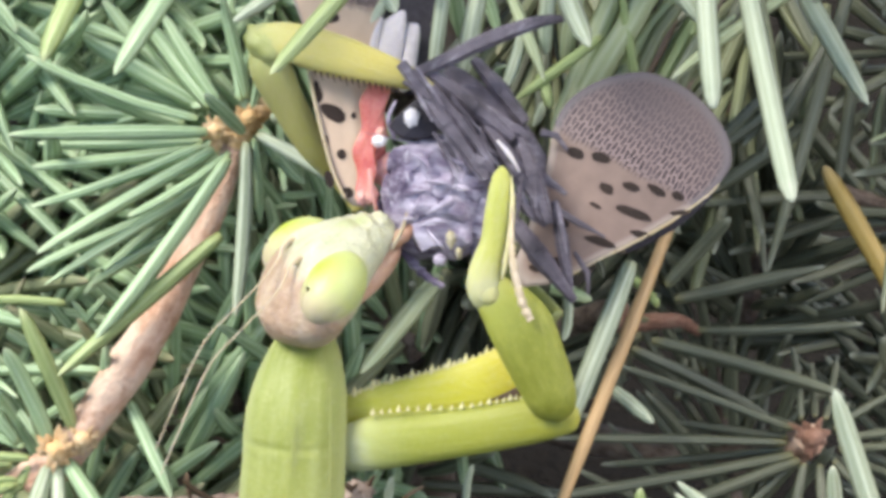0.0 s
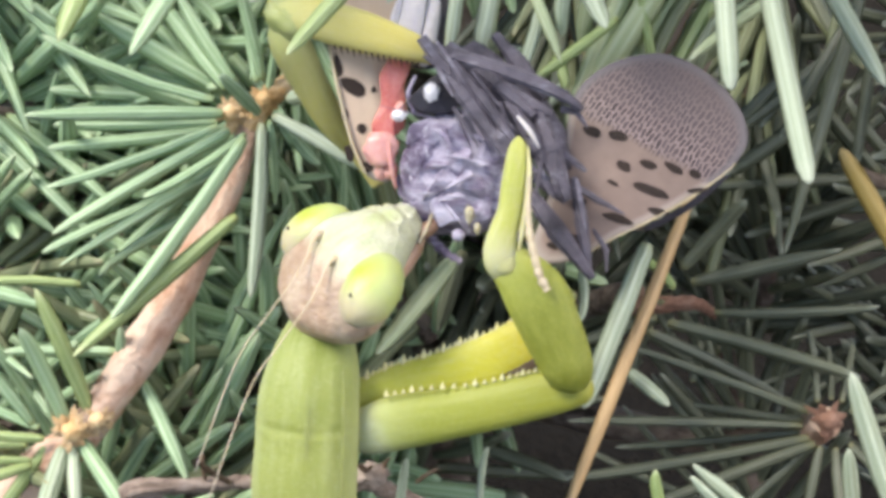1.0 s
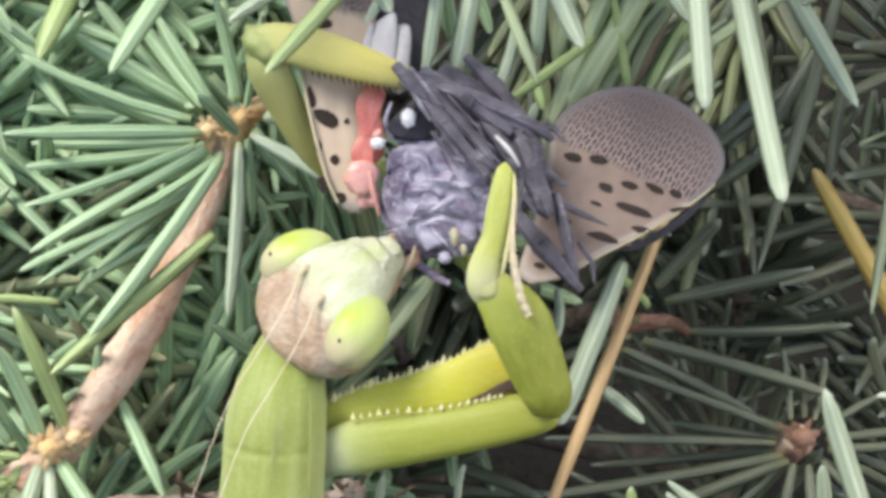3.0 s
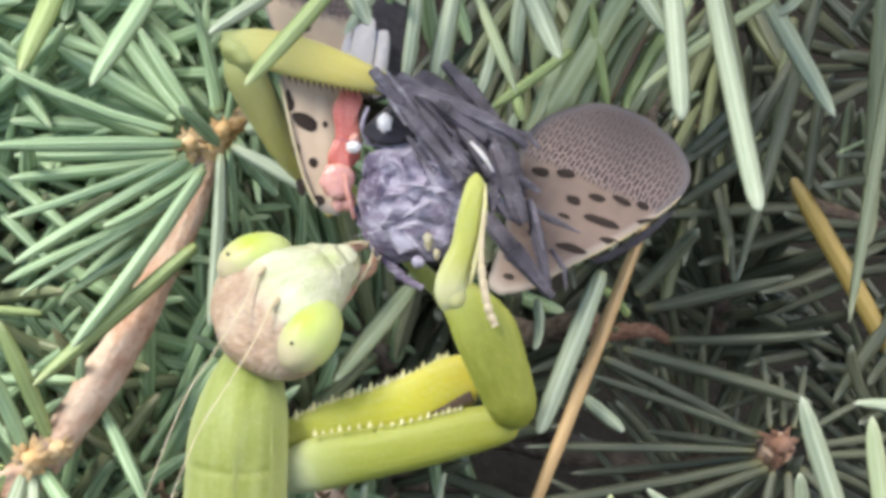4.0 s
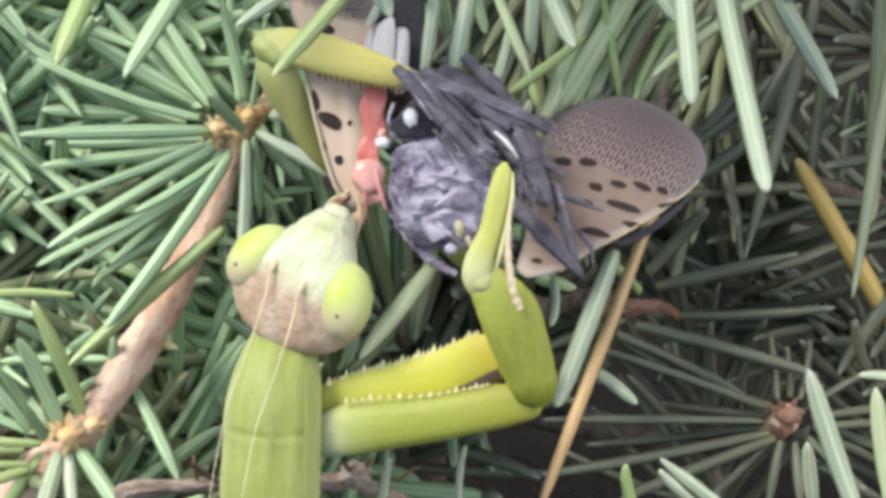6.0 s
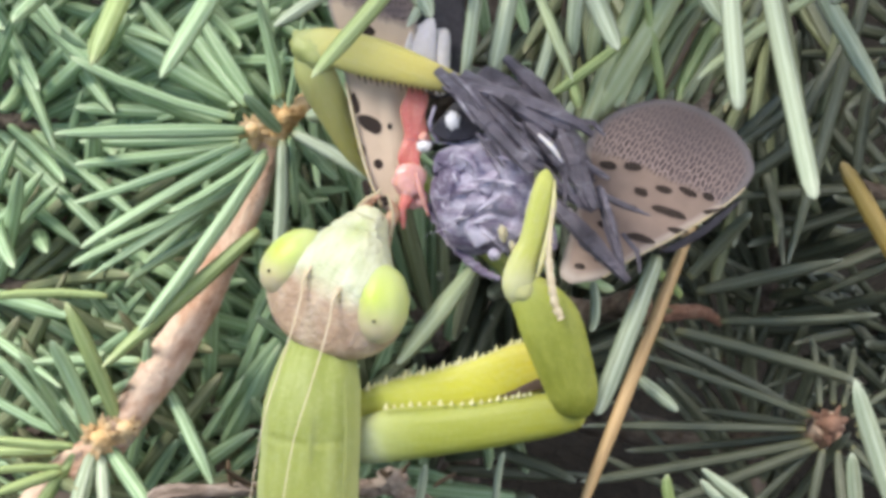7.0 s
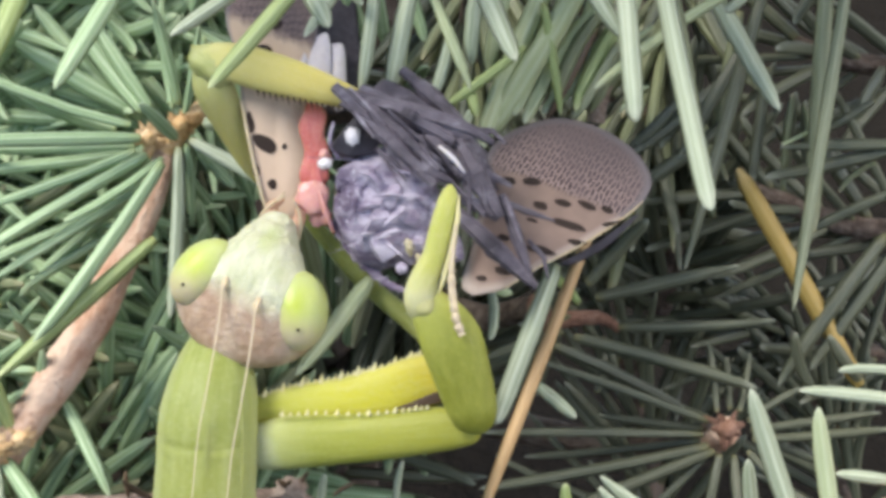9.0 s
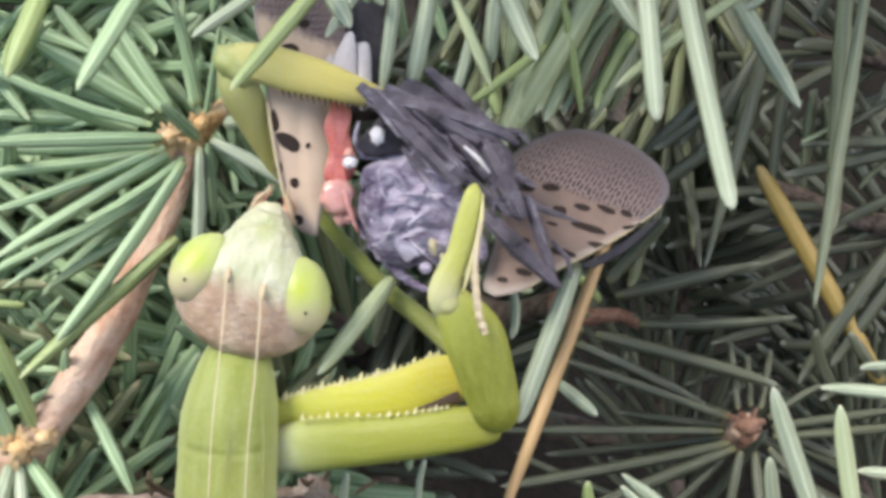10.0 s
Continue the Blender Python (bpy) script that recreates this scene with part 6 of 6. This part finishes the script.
    walk(mantis_coxa, [
        (0, mm(0.00, 0.00, 0.00, 0.00, 0.00, 2.13)),
        (0.5, mm(0.00, 0.00, 0.00, 0.00, 0.00, 2.84)),
        (1, mm(0.00, 0.00, 0.00, 0.00, 0.00, 5.31)),
        (1.5, mm(0.00, 0.00, 0.00, 0.00, 0.00, 5.50)),
        (2, mm(0.00, 0.00, 0.00, 0.00, 0.00, 4.02)),
        (2.5, mm(0.00, 0.00, 0.00, 0.00, 0.00, 4.26)),
        (2.7, mm(0.00, 0.00, 0.00, 0.00, 0.00, 4.13)),
        (4, mm(0.00, 0.00, 0.00, 0.00, 0.00, 5.94)),
        (4.5, mm(0.00, 0.00, 0.00, 0.00, 0.00, 4.22)),
        (5, mm(0.00, 0.00, 0.00, 0.00, 0.00, 3.87)),
        (5.2, mm(0.00, 0.00, 0.00, 0.00, 0.00, 2.70)),
        (6.5, mm(0.00, 0.00, 0.00, 0.00, 0.00, 1.86)),
        (7, mm(0.00, 0.00, 0.00, 0.00, 0.00, 1.27)),
        (7.5, mm(0.00, 0.00, 0.00, 0.00, 0.00, 0.72)),
        (8, mm(0.00, 0.00, 0.00, 0.00, 0.00, 0.00)),
        (8.5, mm(0.00, 0.00, 0.00, 0.00, 0.00, -0.73)),
        (9, mm(0.00, 0.00, 0.00, 0.00, 0.00, -1.37)),
        (9.5, mm(0.00, 0.00, 0.00, 0.00, 0.00, -0.46)),
        (10, mm(0.00, 0.00, 0.00, 0.00, 0.00, -0.12)),
    ])
    walk(mantis_femur, [
        (0, mm(11.83, -0.65, 3.00, 0.00, 0.00, 4.67)),
        (0.5, mm(11.61, -0.49, 3.00, 0.00, 0.00, 0.84)),
        (1, mm(12.00, 0.01, 3.00, 0.00, 0.00, 4.73)),
        (1.5, mm(12.23, 0.05, 3.00, 0.00, 0.00, 3.85)),
        (2, mm(12.09, -0.26, 3.00, 0.00, 0.00, 2.17)),
        (2.5, mm(12.14, -0.21, 3.00, 0.00, 0.00, 2.66)),
        (2.7, mm(12.37, -0.24, 3.00, 0.00, 0.00, 3.20)),
        (4, mm(12.92, 0.15, 3.00, 0.00, 0.00, 1.15)),
        (4.5, mm(12.86, -0.23, 3.00, 0.00, 0.00, 0.64)),
        (5, mm(12.87, -0.31, 3.00, 0.00, 0.00, 0.73)),
        (5.2, mm(12.94, -0.58, 3.00, 0.00, 0.00, 0.07)),
        (6.5, mm(12.59, -0.75, 3.00, 0.00, 0.00, -0.66)),
        (7, mm(12.57, -0.88, 3.00, 0.00, 0.00, -0.62)),
        (7.5, mm(12.42, -0.99, 3.00, 0.00, 0.00, -0.41)),
        (8, mm(12.40, -1.14, 3.00, 0.00, 0.00, 0.00)),
        (8.5, mm(12.37, -1.30, 3.00, 0.00, 0.00, -0.83)),
        (9, mm(12.63, -1.47, 3.00, 0.00, 0.00, -2.20)),
        (9.5, mm(12.46, -1.25, 3.00, 0.00, 0.00, -3.64)),
        (10, mm(12.77, -1.20, 3.00, 0.00, 0.00, -2.76)),
    ])
    walk(mantis_midleg, [(0, mm(1.6, 1.6, -2)), (5.2, mm(1.6, 1.6, -2)), (8, mm(1.0, 1.1, -1)), (8.8, mm(0.1, 0.1, 0)), (10, mm(0, 0, 0))])
    walk(mantis_far, [
        (0, mm(-1.39, 0.43, 0.00, 0.00, 0.00, 0.00)),
        (0.5, mm(-1.03, 0.68, 0.00, 0.00, 0.00, 0.00)),
        (1, mm(-1.05, 0.86, 0.00, 0.00, 0.00, 0.00)),
        (1.5, mm(-0.82, 0.80, 0.00, 0.00, 0.00, 0.00)),
        (2, mm(-0.65, 0.85, 0.00, 0.00, 0.00, 0.00)),
        (2.5, mm(-0.58, 0.70, 0.00, 0.00, 0.00, 0.00)),
        (2.7, mm(-0.64, 0.67, 0.00, 0.00, 0.00, 0.00)),
        (4, mm(0.36, 1.59, 0.00, 0.00, 0.00, 0.00)),
        (4.5, mm(0.30, 1.04, 0.00, 0.00, 0.00, 0.00)),
        (5, mm(0.34, 0.74, 0.00, 0.00, 0.00, 0.00)),
        (5.2, mm(0.46, 0.69, 0.00, 0.00, 0.00, 0.00)),
        (6.5, mm(0.33, 0.60, 0.00, 0.00, 0.00, 0.00)),
        (7, mm(0.29, 0.53, 0.00, 0.00, 0.00, 0.00)),
        (7.5, mm(0.05, 0.12, 0.00, 0.00, 0.00, 0.00)),
        (8, mm(0.00, 0.00, 0.00, 0.00, 0.00, 0.00)),
        (8.5, mm(-0.01, -0.18, 0.00, 0.00, 0.00, 0.00)),
        (9, mm(0.49, -0.10, 0.00, 0.00, 0.00, 0.00)),
        (9.5, mm(0.78, 0.28, 0.00, 0.00, 0.00, 0.00)),
        (10, mm(0.83, 0.17, 0.00, 0.00, 0.00, 0.00)),
    ])
    walk(prey, [(t, TILT @ m) for t, m in [
        (0, mm(-0.65, 7.78, 4.00, 0.00, 0.00, -6.27)),
        (0.5, mm(-0.35, 8.00, 4.00, 0.00, 0.00, -1.92)),
        (1, mm(-0.44, 8.12, 4.00, 0.00, 0.00, -6.81)),
        (1.5, mm(-0.47, 7.95, 4.00, 0.00, 0.00, -3.62)),
        (2, mm(-0.72, 7.88, 4.00, 0.00, 0.00, -4.83)),
        (2.5, mm(-0.45, 7.72, 4.00, 0.00, 0.00, -4.99)),
        (2.7, mm(-0.44, 7.70, 4.00, 0.00, 0.00, -2.59)),
        (4, mm(-0.63, 8.11, 4.00, 0.00, 0.00, -4.08)),
        (4.5, mm(-0.68, 7.79, 4.00, 0.00, 0.00, -2.46)),
        (5, mm(-0.66, 7.69, 4.00, 0.00, 0.00, -1.97)),
        (5.2, mm(-0.44, 7.67, 4.00, 0.00, 0.00, -1.45)),
        (6.5, mm(-0.34, 7.68, 4.00, 0.00, 0.00, -0.98)),
        (7, mm(-0.27, 7.65, 4.00, 0.00, 0.00, -0.48)),
        (7.5, mm(-0.32, 7.35, 4.00, 0.00, 0.00, 0.11)),
        (8, mm(-0.35, 7.37, 4.00, 0.00, 0.00, 0.00)),
        (8.5, mm(-0.40, 7.28, 4.00, 0.00, 0.00, 1.40)),
        (9, mm(-0.17, 7.32, 4.00, 0.00, 0.00, 2.51)),
        (9.5, mm(-0.33, 7.57, 4.00, 0.00, 0.00, -0.18)),
        (10, mm(0.04, 7.35, 4.00, 0.00, 0.00, 1.81)),
    ]])
    at = prey_leg.matrix_basis.copy()
    walk(prey_leg, [(t, at @ Matrix.Rotation(radians(a), 4, "Z")) for t, a in ((0, 48), (0.3, 38), (0.5, 25), (0.7, 17), (1.0, 6), (1.5, 0), (10, 0))])
    # the spread wing sinks back about its root
    hinge = Vector(WING_HINGE) * UNIT
    walk(prey_wing, [(t, mm(dx, dy, 0) @ Matrix.Translation(hinge) @ mm(0, 0, 0, rx, 0, rz) @ Matrix.Translation(-hinge)) for t, rx, rz, dx, dy in (
        (0, 0, 0, 0, 0), (0.5, -3, -4, 0, 0), (1, -5, 0.8, 0, -0.05), (1.5, -8, -1.6, 0.05, -0.1), (2, -11, 0, 0.1, -0.1), (2.5, -13, 0.5, 0.1, -0.15), (2.7, -14, -1.6, 0.05, -0.2), (4, -19, 0.4, -0.1, -0.5), (4.5, -21, -0.8, -0.15, -0.55),
        (5.2, -22, -1.3, -0.2, -0.65), (6.5, -22, -1.9, -0.25, -0.65), (7.5, -22, -3, -0.36, -0.7), (8, -23, -2.8, -0.45, -0.7), (8.5, -25, -4, -0.6, -0.75), (9, -27, -5, -0.7, -0.8), (9.5, -29, -2.4, -0.75, -0.85), (10, -32, -4, -0.8, -0.85))])
    pivot = Vector((-5.0, 3.0, -2)) * UNIT
    walk(prey_far_wing, [(t, Matrix.Translation(pivot) @ mm(0, 0, 0, 0, 0, a) @ Matrix.Translation(-pivot)) for t, a in ((0, 0), (0.5, -4.3), (1, 0.5), (1.5, -2.6), (2, -1.4), (2.5, -1.3), (2.7, -3.6), (4, -2.2), (4.5, -3.8), (5.2, -4.8), (6.5, -5.3), (7.5, -6.3), (8, -7), (8.5, -9), (9, -10.5), (9.5, -9), (10, -12))])
    # the wet lump is pulled out from behind the body
    walk(prey_drop, [(0, mm(1.3, 0.5, -1.2)), (0.3, mm(1.2, 0.4, -1.0)), (0.8, mm(0.1, 0, 0)), (1.3, mm(0, 0, 0)), (10, mm(0, 0, 0))])
    # a strand is drawn out of the body by the jaws and slips back
    walk(prey_strand, [(0, mm(0.9, 2.6, -0.9)), (4, mm(0.9, 2.6, -0.9)), (5.2, mm(0.5, 1.6, -0.5)), (6.5, mm(0.1, 0.4, 0)), (7, mm(0, 0, 0)), (7.8, mm(0, -0.1, 0)), (8.5, mm(0.15, 0.9, -0.2)), (9.2, mm(0.9, 2.5, -0.8)), (10, mm(0.9, 2.6, -0.9))])


motions()
